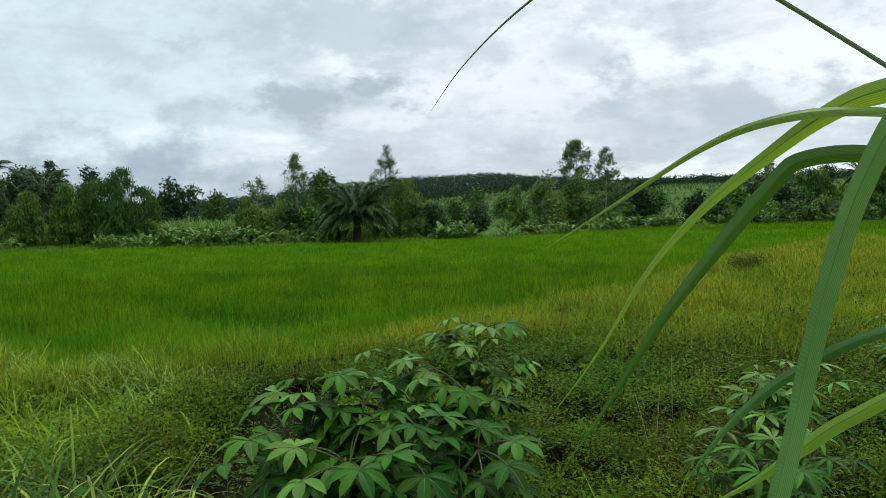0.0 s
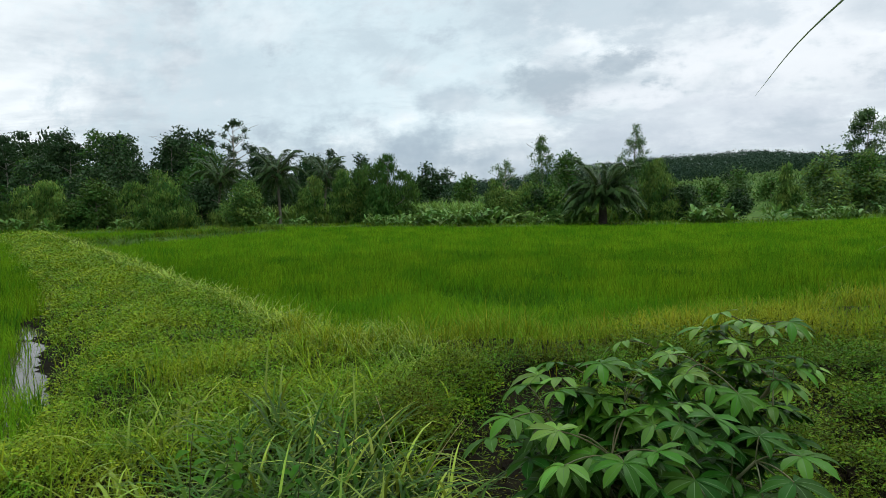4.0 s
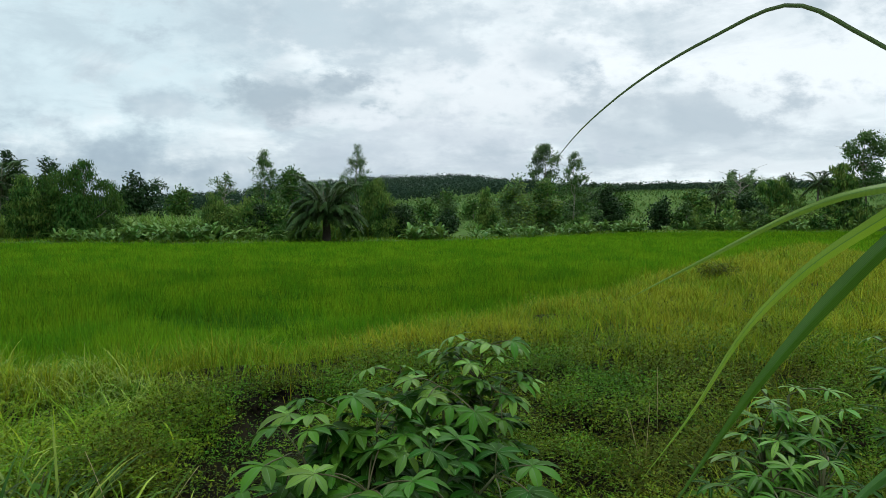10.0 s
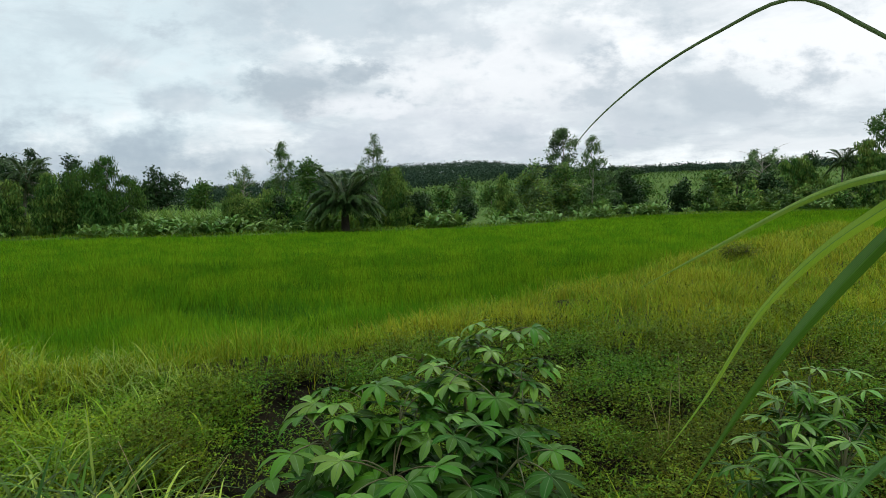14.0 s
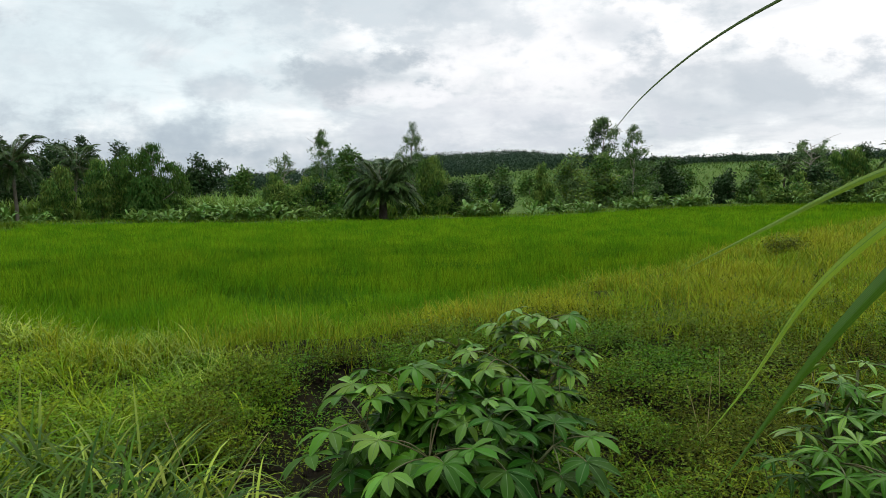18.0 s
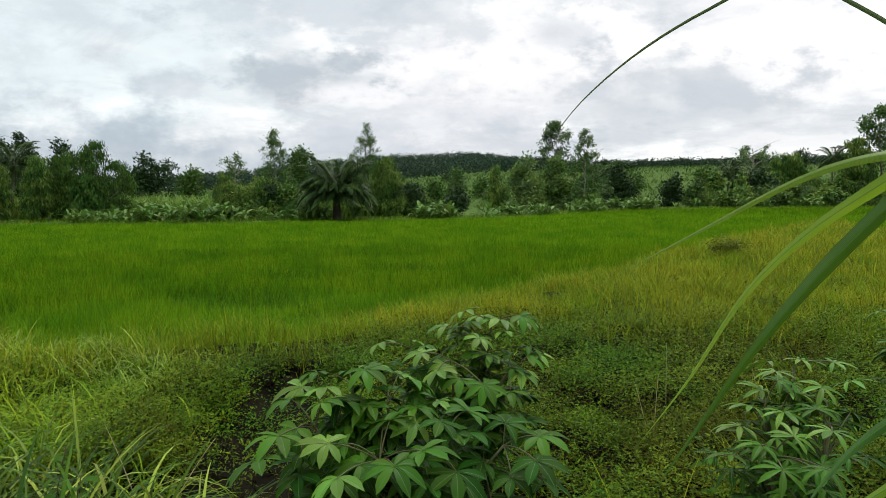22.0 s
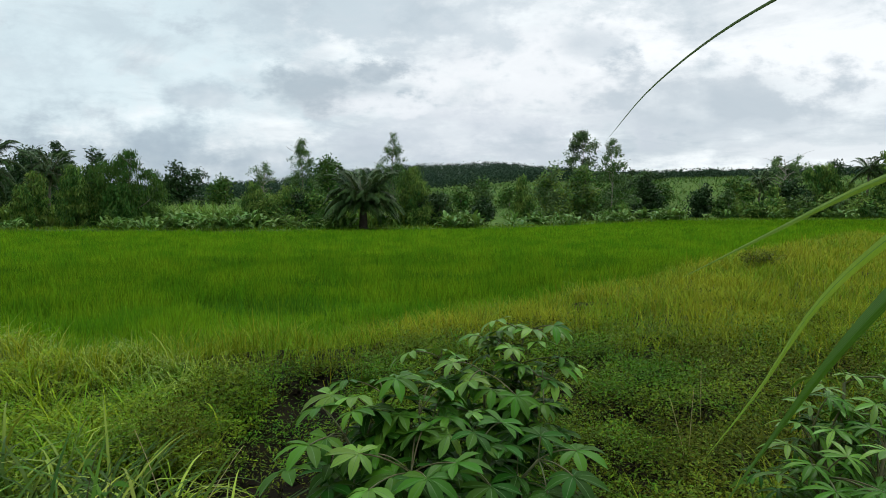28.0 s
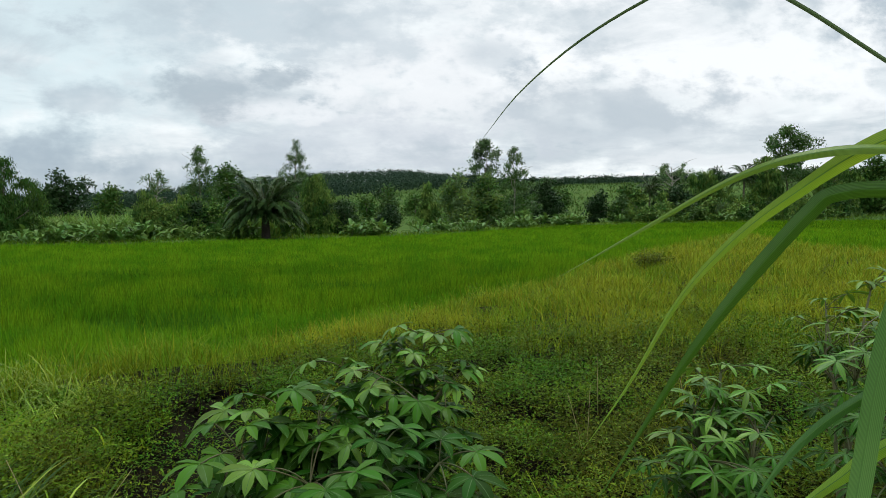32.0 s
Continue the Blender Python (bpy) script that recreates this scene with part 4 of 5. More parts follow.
def make_palm(name, x, y, trunk_h, trunk_r, n, length, label, fat=False, lean=(0, 0), seed=0):
    r = np.random.default_rng(500 + seed)
    base = new(name)
    base.location = (x, y, float(ground_z(x, y)) - 0.05)
    tagged(base, label, "palm")
    u = np.linspace(0, 1, 22)
    line = np.stack([lean[0] * u**2, lean[1] * u**2, trunk_h * u], -1)
    rad = trunk_r * (1 - 0.25 * u) * (1 + (0.16 if fat else 0.05) * (np.arange(22) % 2))
    part("trunk", np_mesh("trunk", *tube(line, rad, 10), M["palm_bark"] if fat else M["bark"], smooth=False), base)
    kinds = []
    for k, (rise, fall) in enumerate([(1.55, 0.75), (1.0, 0.85), (0.6, 0.8), (0.3, 0.62)] if fat else [(1.6, 0.85), (1.0, 0.9), (0.55, 0.9), (0.1, 0.75)]):
        rib, lf = frond(length, 54 if fat else 46, length * (0.27 if fat else 0.24), rise, fall, 0.050 if fat else 0.052, 0.9 + 0.3 * k, seed * 10 + k)
        v, f = join([rib, lf])
        ix = np.r_[np.zeros(len(rib[1]), int), np.ones(len(lf[1]), int)]
        kinds.append(np_mesh("frond", v, f, [M["petiole"], M["palm"]], ix))
    for i in range(n):
        t = i / (n - 1)
        k = min(3, int(t * 4))
        sc = r.uniform(0.85, 1.1) * (0.85 + 0.15 * math.sin(math.pi * t))
        m = Matrix.Translation((lean[0], lean[1], trunk_h * (1.0 - 0.06 * t))) @ pose(0, 0, 0, r.uniform(-12, 12), r.uniform(-8, 8), i * 137.5 + r.uniform(-12, 12)) @ Matrix.Scale(sc, 4)
        part("frond", kinds[k], base, place=m)
    return base


def banana_leaf(seed):
    """One broad arching leaf that rises from the origin towards +x."""
    r = np.random.default_rng(seed)
    ln, el = r.uniform(0.55, 1.15), r.uniform(0.7, 1.5)
    u = np.linspace(0, 1, 7)
    out = ln * (u * math.cos(el) + 0.3 * u**2)
    up = ln * (u * math.sin(el) - r.uniform(0.3, 0.85) * u**2.4)
    line = np.stack([out, 0.05 * np.sin(u * 3), up], -1)
    w = 0.12 * np.sin(np.pi * (0.04 + 0.92 * u)) ** 0.7 * r.uniform(0.8, 1.2)
    side = np.array([0, 1.0, 0])
    v = np.stack([line - side * w[:, None] + [0, 0, 0.05], line, line + side * w[:, None] + [0, 0, 0.05]], 1).reshape(-1, 3)
    b = np.arange(6)[:, None] * 3
    return v, np.concatenate([b + [0, 1, 4, 3], b + [1, 2, 5, 4]])


# ---------------------------------------------------------------- cassava
def cassava_leaf(seed, lobes=7, ln=0.142, slim=1.0):
    """A hand-shaped leaf in the xy plane, centre at the origin, petiole coming from -x."""
    r = np.random.default_rng(seed)
    pieces, kinds = [], []
    for i in range(lobes):
        a = (i - (lobes - 1) / 2) * radians(44) + r.normal(0, 0.06)
        L = ln * (1.0 - 0.09 * abs(i - (lobes - 1) / 2)) * r.uniform(0.92, 1.08)
        u = np.array([0.0, 0.14, 0.34, 0.58, 0.80, 1.0])
        w = slim * L * np.array([0.03, 0.075, 0.13, 0.165, 0.125, 0.008])
        dr = r.uniform(0.15, 0.58)
        z = L * (0.12 * u - dr * u**2)
        out = L * (u - 0.10 * u**2)
        d, s = np.array([math.cos(a), math.sin(a), 0]), np.array([-math.sin(a), math.cos(a), 0])
        mid = out[:, None] * d + z[:, None] * np.array([0, 0, 1.0])
        lift = np.array([0, 0, 1.0]) * (0.30 * w)[:, None]
        rw = np.minimum(0.0008, 0.5 * w)[:, None]
        v = np.stack([mid + s * w[:, None] + lift, mid + s * rw, mid - s * rw, mid - s * w[:, None] + lift], 1).reshape(-1, 3)
        b = np.arange(5)[:, None] * 4
        f = np.concatenate([b + [0, 1, 5, 4], b + [1, 2, 6, 5], b + [2, 3, 7, 6]])
        pieces.append((v, f))
        kinds.append(np.repeat([0, 1, 0], 5))
    return (*join(pieces), np.concatenate(kinds))


def leaf_mesh(seed, lobes, mat, slim=1.0):
    v, f, ix = cassava_leaf(seed, lobes, slim=slim)
    return np_mesh("leaf", v, f, [mat, M["rib"]], ix, smooth=True)


LEAF = {key: [leaf_mesh(11 + 7 * i + len(key), 5 if i == 3 else 7, M[key]) for i in range(4)] for key in ("cassava_old", "cassava", "cassava_pale")}
SLIM = {key: [leaf_mesh(61 + 7 * i + len(key), 7, M[key], 0.62) for i in range(4)] for key in LEAF}


def cassava(x, y, crowns, tops, extra, label, seed, scale=1.0, flat=0.5, pale=False, slim=False):
    """A cassava plant: stems from one foot to the given tops, leaves on stalks at the given places, and more in its shade."""
    r = np.random.default_rng(900 + seed)
    base = new("cassava_plant")
    foot = np.array([x, y, float(ground_z(x, y)) - 0.03])
    base.location = foot
    tagged(base, label, "cassava", "cassava plants on the bank")
    u = np.linspace(0, 1, 9)
    lines = []
    for top in tops:
        t = np.array(top) - foot
        line = np.stack([t[0] * (0.25 * u + 0.75 * u**1.8), t[1] * (0.25 * u + 0.75 * u**1.8), t[2] * u], -1) + r.normal(0, 0.012, (9, 3)) * u[:, None]
        lines.append(line)
        part("stem", np_mesh("stem", *tube(line, 0.012 * (1 - 0.6 * u), 6), M["stem"], smooth=True), base)
    axis = np.mean([ln[-1] for ln in lines], 0)
    spots = [(np.array(c) - foot, 1.0) for c in crowns]
    for i in range(extra):
        c = spots[int(r.integers(0, len(crowns)))][0]
        spots.append((axis * [1, 1, 0] + (c - axis * [1, 1, 0]) * [r.uniform(0.3, 1.0), r.uniform(0.3, 1.0), r.uniform(0.5, 0.97)] + r.normal(0, 0.05, 3), 0.9))
    for c, sc in spots:
        ends = np.array([ln[-1] for ln in lines])
        ln = lines[int(np.argmin(((ends - c) ** 2).sum(1)))]
        k = int(np.argmin(((ln - (c - [0, 0, 0.10])) ** 2).sum(1)))
        at = ln[k]
        w = np.linspace(0, 1, 6)
        mid = (at + c) / 2 + [0, 0, 0.03]
        stalk = (1 - w[:, None]) ** 2 * at + 2 * (w * (1 - w))[:, None] * mid + (w**2)[:, None] * c
        go = c - at + r.normal(0, 0.03, 3)
        out = unit((c - axis) * [1, 1, 0.0] + 1e-6)
        n = unit(np.array([0, 0, 1.0]) + flat * out * r.uniform(0.3, 1.5) + r.normal(0, 0.17, 3))
        fwd = unit(go - n * float(np.dot(go, n)))
        m = Matrix((fwd, np.cross(n, fwd), n)).transposed().to_4x4()
        m.translation = Vector(c)
        m = m @ Matrix.Scale(scale * sc * r.uniform(0.85, 1.15), 4)
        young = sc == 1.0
        # young tip leaves paler; inner and lower ones darkened, shade put into colour
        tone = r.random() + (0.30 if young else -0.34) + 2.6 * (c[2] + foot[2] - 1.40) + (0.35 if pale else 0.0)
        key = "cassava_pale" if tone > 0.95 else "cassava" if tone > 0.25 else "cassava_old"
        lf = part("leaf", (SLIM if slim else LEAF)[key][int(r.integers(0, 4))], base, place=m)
        p = part("petiole", np_mesh("petiole", *tube(stalk, 0.0026, 5), M["petiole"], smooth=True), lf)
        p.matrix_parent_inverse = m.inverted()
    return base


# ---------------------------------------------------------------- long cane leaves beside the camera
def cane_blade(parent, ctrl, width, mat, twist=0.0, label="", peak=0.55, taper=1.0):
    """A long leaf with a folded midrib along a curve; the first point is its tip."""
    n = 40
    line = spline(ctrl, n)
    u = np.linspace(0, 1, n)
    w = 0.5 * width * np.minimum(1, (u / peak + 0.015) ** taper)
    t = unit(np.gradient(line, axis=0))
    view = unit(line - np.array([0.0, 0.0, 2.2]))
    side = unit(np.cross(t, view))
    face = np.cross(side, t)
    a = twist + 0.25 * np.sin(u * 6 + twist * 5)
    side = side * np.cos(a)[:, None] + face * np.sin(a)[:, None]
    face = np.cross(side, t)
    cols = [(-1, 0.42), (-0.55, 0.22), (-0.06, 0.0), (0.06, 0.0), (0.55, 0.22), (1, 0.42)]
    ripple = 0.04 * np.sin(u * 34 + twist * 9)
    v = np.stack([line + side * (w * c)[:, None] + face * (w * (k + (ripple if abs(c) == 1 else 0)))[:, None] for c, k in cols], 1).reshape(-1, 3)
    b = np.arange(n - 1)[:, None] * 6
    f = np.concatenate([b + [k, k + 1, k + 7, k + 6] for k in range(5)])
    ix = np.concatenate([np.full(n - 1, 1 if k == 2 else 0) for k in range(5)])
    me = np_mesh("leaf_blade", v, f, [M[mat], M["blade_rib"]], ix, smooth=True)
    across = np.array([0.0, 0.22, 0.47, 0.53, 0.78, 1.0])
    uv = me.uv_layers.new(name="along")
    loops = f.ravel()
    uv.data.foreach_set("uv", np.stack([across[loops % 6], u[loops // 6]], -1).astype(np.float32).ravel())
    part("leaf_blade", me, parent, label)


def build_cane():
    cane = new("tall_grass")
    cane.location = (0.87, 0.52, float(ground_z(0.87, 0.52)) - 0.03)
    tagged(cane, "tall cane grass with long arching green leaves", "grass")
    holder = Matrix.Translation(-Vector(cane.location))
    before = set(cane.children)
    for x, y, top in ((0.87, 0.56, 2.10), (0.84, 0.55, 2.24), (0.88, 0.50, 2.0)):
        line = spline([(0.90, 0.50, 0.42), (0.89, 0.50, 1.2), (x, y, top)], 9)
        part("stalk", np_mesh("stalk", *tube(line, np.linspace(0.011, 0.006, 9), 8), M["blade"], smooth=True), cane)
    cane_blade(cane, [(0.169, 0.849, 2.263), (0.213, 0.830, 2.319), (0.273, 0.799, 2.371), (0.339, 0.760, 2.410), (0.405, 0.717, 2.434), (0.466, 0.687, 2.394), (0.523, 0.653, 2.340), (0.617, 0.599, 2.246), (0.752, 0.542, 2.119), (0.858, 0.520, 1.956)], 0.0050, "blade_thin", 0.5, "thin arching grey-green leaf", 0.5, 0.7)
    cane_blade(cane, [(0.344, 1.075, 2.066), (0.450, 1.007, 2.141), (0.547, 0.920, 2.215), (0.610, 0.851, 2.245), (0.681, 0.792, 2.249), (0.753, 0.722, 2.224), (0.826, 0.631, 2.151), (0.866, 0.564, 2.086)], 0.0155, "blade_bright", 0.6, peak=0.5, taper=0.8)
    cane_blade(cane, [(0.330, 0.939, 1.820), (0.407, 0.944, 1.919), (0.481, 0.937, 2.043), (0.551, 0.907, 2.134), (0.621, 0.860, 2.204), (0.670, 0.819, 2.248), (0.713, 0.778, 2.269), (0.780, 0.709, 2.268), (0.834, 0.632, 2.193), (0.874, 0.564, 2.086)], 0.034, "blade_yellow", 0.3, "yellow-green leaf lit from behind", 0.75, 1.15)
    cane_blade(cane, [(0.345, 0.926, 1.745), (0.427, 0.939, 1.852), (0.495, 0.918, 1.972), (0.567, 0.895, 2.078), (0.626, 0.860, 2.166), (0.652, 0.840, 2.193), (0.709, 0.793, 2.194), (0.780, 0.721, 2.157), (0.834, 0.627, 2.079), (0.870, 0.558, 2.021)], 0.022, "blade", -0.3, peak=0.36)
    cane_blade(cane, [(0.500, 0.64, 1.74), (0.520, 0.650, 1.821), (0.548, 0.666, 1.899), (0.571, 0.676, 1.981), (0.591, 0.677, 2.055), (0.616, 0.664, 2.154), (0.659, 0.644, 2.247), (0.714, 0.603, 2.287), (0.822, 0.563, 2.228), (0.86, 0.55, 2.1)], 0.023, "blade_grey", 0.1, "broad grey-green leaf", 0.05)
    cane_blade(cane, [(0.456, 0.741, 1.800), (0.492, 0.742, 1.852), (0.530, 0.735, 1.900), (0.578, 0.715, 1.948), (0.652, 0.688, 1.994), (0.748, 0.647, 2.018), (0.848, 0.570, 1.996)], 0.012, "blade", 0.2, peak=0.4)
    cane_blade(cane, [(0.495, 0.813, 1.739), (0.560, 0.793, 1.785), (0.609, 0.776, 1.829), (0.659, 0.755, 1.878), (0.738, 0.698, 1.941), (0.831, 0.579, 1.949)], 0.018, "blade_yellow", 0.4, peak=0.5)
    for ob in cane.children:
        ob.matrix_parent_inverse = holder


# ---------------------------------------------------------------- far side
def forest_mesh(x, y, h, w, per, size):
    """Many far crowns as leaf quads in one mesh."""
    n = len(x)
    z = ground_z(x, y)
    d = rand_dirs(n * per)
    d[:, 2] = np.abs(d[:, 2]) * 1.35 - 0.35
    c = np.repeat(np.stack([x, y, z + h * 0.36], -1), per, 0)
    rr = np.repeat(np.stack([w / 2, w / 2, h * 0.58], -1), per, 0)
    p = c + d * rr * rng.uniform(0.70, 1.03, (n * per, 1))
    return leaves(p, size * rng.uniform(0.7, 1.4, n * per), unit(d + rand_dirs(n * per) * 0.5), rand_dirs(n * per, 0.6), 0.8)


def build_hill():
    n = 2350
    az, dist = np.radians(rng.uniform(-36, 45, n)), rng.uniform(235, 455, n)
    keep = (az < radians(13)) | (dist < 305)
    # a closed plantation edge towards the open side
    az = np.r_[az[keep], np.radians(rng.uniform(9, 46, 900))]
    dist = np.r_[dist[keep], rng.uniform(256, 300, 900)]
    n = len(az)
    x, y = np.sin(az) * dist, np.cos(az) * dist
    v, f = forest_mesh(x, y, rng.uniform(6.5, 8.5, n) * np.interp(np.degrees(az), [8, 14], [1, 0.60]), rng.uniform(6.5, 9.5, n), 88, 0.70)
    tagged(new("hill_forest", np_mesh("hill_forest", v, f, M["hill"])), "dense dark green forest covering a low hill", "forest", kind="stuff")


def build_cane_field():
    # light green crop behind the hedge
    x, y = scatter(15000, -45, 0, 56, 88)
    k = (far_edge(x, y) > 3.5)
    x, y = x[k], y[k]
    stand("crop_field", x, y, 2.15, 0.22, 0.3, 0.7, M["cane_field"], 3, "light green crop field behind the hedge", "crop")
    az, d = np.radians(rng.uniform(-34, 44, 20000)), rng.uniform(105, 235, 20000)
    x, y = np.sin(az) * d, np.cos(az) * d
    stand("crop_field", x, y, 1.0, 0.40, 0.4, 0.6, M["far_crop"], 2, "light green crop rows on the far slope", "crop")


def build_trees():
    T = make_tree
    wil, lite, mid, dark, grey = ("leaf_mid", "leaf_light"), ("leaf_light", "leaf_mid"), ("leaf_mid",), ("leaf_dark",), ("leaf_grey", "leaf_mid")
    T("tree", -26.8, 54, 6.4, 5.4, mid, "dense dark green tree with drooping foliage", style="weeping", seed=1)
    T("tree", -30.8, 53, 5.1, 4.6, lite, "light green bushy tree in the hedge", style="weeping", seed=2)
    T("tree", -34.0, 53, 4.6, 3.6, lite, "light green bushy tree in the hedge", style="weeping", seed=3)
    T("tree", -36.6, 46, 4.2, 4.6, lite, "yellow-green shrub at the paddy edge", style="shrub", seed=4)
    T("tree", -43.3, 43, 5.0, 6.4, lite, "light green bushy tree at the paddy edge", style="weeping", seed=5)
    T("tree", -48.5, 41, 4.3, 6.0, mid, "green shrub at the paddy edge", style="shrub", seed=6)
    T("tree", -51.6, 39, 4.3, 6.2, lite, "yellow-green bushy tree at the paddy edge", style="weeping", seed=7)
    T("tree", -57, 36, 4.6, 6.4, mid, "green bushy tree at the paddy edge", style="weeping", seed=8)
    T("tree", -62, 33, 5.4, 5.0, mid, "green bushy tree at the paddy edge", style="shrub", seed=9)
    T("tree", -71.6, 75, 13.4, 14, dark, "large dark green broadleaf tree", style="broad", seed=10)
    T("tree", -80, 98, 17.8, 11, ("leaf_dark",), "half-bare tree with thin grey branches", style="sparse", seed=11, bark="bark_pale")
    for i, (x, y, h, w) in enumerate([(-84, 72, 13.4, 11), (-95, 74, 14.2, 12), (-106, 70, 14.4, 13), (-101, 77, 14.6, 11), (-90, 80, 14.0, 11), (-116, 66, 14, 12), (-126, 62, 14, 12), (-60, 82, 9, 9), (-52, 80, 8, 8), (-66, 60, 8, 7), (-76, 55, 8, 7), (-88, 56, 9, 9), (-100, 52, 9, 9), (-136, 56, 13, 12), (-50, 66, 8.5, 8), (-57, 64, 9.5, 8), (-44, 68, 8, 7), (-65, 67, 11, 9), (-69, 50, 7.5, 7), (-59, 50, 6.5, 6), (-78, 48, 8, 8), (-90, 46, 9, 8), (-77, 68, 12, 10), (-100, 62, 13, 12), (-45, 50, 4.5, 4.5), (-40.5, 51, 4.2, 4)]):
        T("tree", x, y, h, w, dark if i % 5 else mid, "dark green forest tree behind the paddies", style="broad", seed=200 + i, group="forest trees")
    for i, (x, y, h) in enumerate([(-82.5, 56.5, 11.5), (-86.5, 56.0, 10.5), (-79.5, 57.5, 10.0), (-77.0, 61.0, 12.0), (-84.5, 60.5, 12.5)]):
        T("tree", x, y, h, 4.6, dark, "tall forest tree with a bare pale trunk", style="flat", seed=260 + i, bark="bark_pale", group="forest trees")
    T("tree", -66.7, 110, 12.6, 5.4, dark, "tall tree with flat layered crown", style="flat", seed=35)
    T("tree", -54.7, 100, 10.6, 5.0, dark, "round dark tree above the hedge", style="broad", seed=36)
    T("tree", -37.1, 88, 7.7, 7.0, dark, "dark broad tree behind the hedge", style="broad", seed=37)
    T("tree", -27.8, 80, 5.6, 4.0, mid, "small green tree behind the hedge", style="broad", seed=38)
    T("tree", -17.2, 60, 6.0, 2.6, grey, "thin tree with a pale bare stem", style="sparse", seed=39, bark="bark_pale")
    T("tree", -17.0, 56.5, 3.9, 4.0, wil, "green willowy shrub in the hedge", style="weeping", seed=40)
    T("tree", -13.6, 55.5, 3.6, 4.0, wil, "green willowy shrub in the hedge", style="weeping", seed=41)
    T("tree", -14.5, 64, 8.4, 3.6, grey, "slender tree with open grey-green crown", style="slender", seed=43)
    T("tree", -13.0, 70, 7.2, 3.2, mid, "small tree behind the hedge", style="broad", seed=44)
    T("tree", -5.6, 66, 9.2, 3.4, grey, "slender tree with a tapering open crown", style="slender", seed=45)
    T("tree", -3.2, 58, 5.3, 4.2, lite, "light green willowy bush in the hedge", style="weeping", seed=46)
    T("tree", -0.9, 56.5, 3.1, 2.8, dark, "dark rounded bush at the paddy edge", style="shrub", seed=47)
    T("tree", -9.5, 60, 3.8, 4.2, mid, "green bush behind the oil palm", style="shrub", seed=48)
    T("tree", 6.0, 110, 6.6, 5.0, grey, "grey-green tree on the far field", style="broad", seed=49)
    T("tree", 1.9, 100, 5.0, 4.4, mid, "green tree on the far field", style="broad", seed=50)
    T("tree", 11.0, 97, 6.3, 4.0, wil, "green willowy tree at the field edge", style="weeping", seed=51)
    T("tree", 12.9, 80, 7.0, 5.4, ("leaf_light", "leaf_grey"), "light green clump of bushy trees", style="broad", seed=52)
    T("tree", 16.6, 80, 6.6, 5.0, ("leaf_light", "leaf_grey", "leaf_mid"), "green clump of bushy trees", style="broad", seed=53)
    T("tree", 26.6, 130, 15.2, 6.6, ("leaf_dark", "leaf_grey"), "tall tree with an open rounded crown", style="open", seed=54)
    T("tree", 20.7, 82, 10.2, 4.8, grey, "tall open tree with pale trunk", style="slender", seed=55, bark="bark_pale")
    T("tree", 27.3, 88, 6.3, 4.6, dark, "dark upright bush at the paddy edge", style="shrub", seed=56)
    T("tree", 36.3, 92, 4.9, 4.4, dark, "dark low bush at the paddy edge", style="shrub", seed=57)
    T("tree", 43.6, 98, 6.2, 5.6, lite, "light green bushy tree", style="shrub", seed=58)
    T("tree", 50.5, 96, 5.6, 6.2, dark, "dark green bushy tree", style="shrub", seed=59)
    T("tree", 57.0, 98, 7.7, 7.0, wil, "green willowy tree in the hedge", style="weeping", seed=60)
    T("tree", 60.0, 116, 9.4, 9, ("leaf_grey",), "half-bare spreading tree above the hedge", style="sparse", seed=61, bark="bark_pale")
    T("tree", 68.3, 94, 14.4, 8.0, grey, "tall tree with an open rounded crown", style="open", seed=62)
    T("tree", 63.5, 92, 9.6, 5.6, wil, "green willowy tree below the tall tree", style="weeping", seed=63)
    T("tree", 74.0, 92, 8.0, 7.0, lite, "light green willowy tree beyond the paddy", style="weeping", seed=64)
    T("tree", 82.0, 92, 9.0, 7.5, mid, "green bushy tree beyond the paddy", style="shrub", seed=65)
    T("tree", 91.0, 92, 9.0, 8.0, mid, "green bushy tree beyond the paddy", style="shrub", seed=66)
    T("tree", 33.0, 112, 5.0, 5.0, mid, "green tree on the far field", style="broad", seed=67)
    T("tree", 40.0, 125, 5.5, 6.0, mid, "green tree on the far field", style="broad", seed=68)
    r = random.Random(11)
    for i in range(22):
        x = r.uniform(-50, 60) if i % 3 == 0 else r.uniform(-16, 8)
        y = float(np.interp(x, FAR_X, FAR_Y)) + r.uniform(4.5, 9)
        if -26 < x < -18 or abs(x + 6.6) < 2.5 or 22 < x < 26 or 28.5 < x < 35:
            continue
        T("shrub", x, y, r.uniform(1.6, 3.2) * (1.4 if x > 25 else 1), r.uniform(2.2, 3.8) * (1.4 if x > 25 else 1), (lite, mid, wil, dark)[r.randrange(4)], "green shrub filling the hedge", "shrub", r.choice(("shrub", "shrub", "weeping")), 300 + i, group="hedge shrubs")
    for i in range(22):
        x = 39.5 + 1.75 * i + r.uniform(-0.8, 0.8)
        y = float(np.interp(x, FAR_X, FAR_Y)) + r.uniform(3.0, 7.5)
        T("shrub", x, y, r.uniform(2.2, 4.6), r.uniform(2.6, 4.6), (lite, grey, wil, lite, ("leaf_light", "leaf_grey"))[r.randrange(5)], "mid-green bush in the hedge beyond the paddy", "shrub", r.choice(("shrub", "shrub", "weeping")), 340 + i, group="hedge shrubs")
    for i in range(44):
        d, az = r.uniform(112, 225), radians(r.uniform(-13, 42) if i < 34 else r.uniform(8, 36))
        if radians(17.6) < az < radians(24.5) and d < 205:
            continue
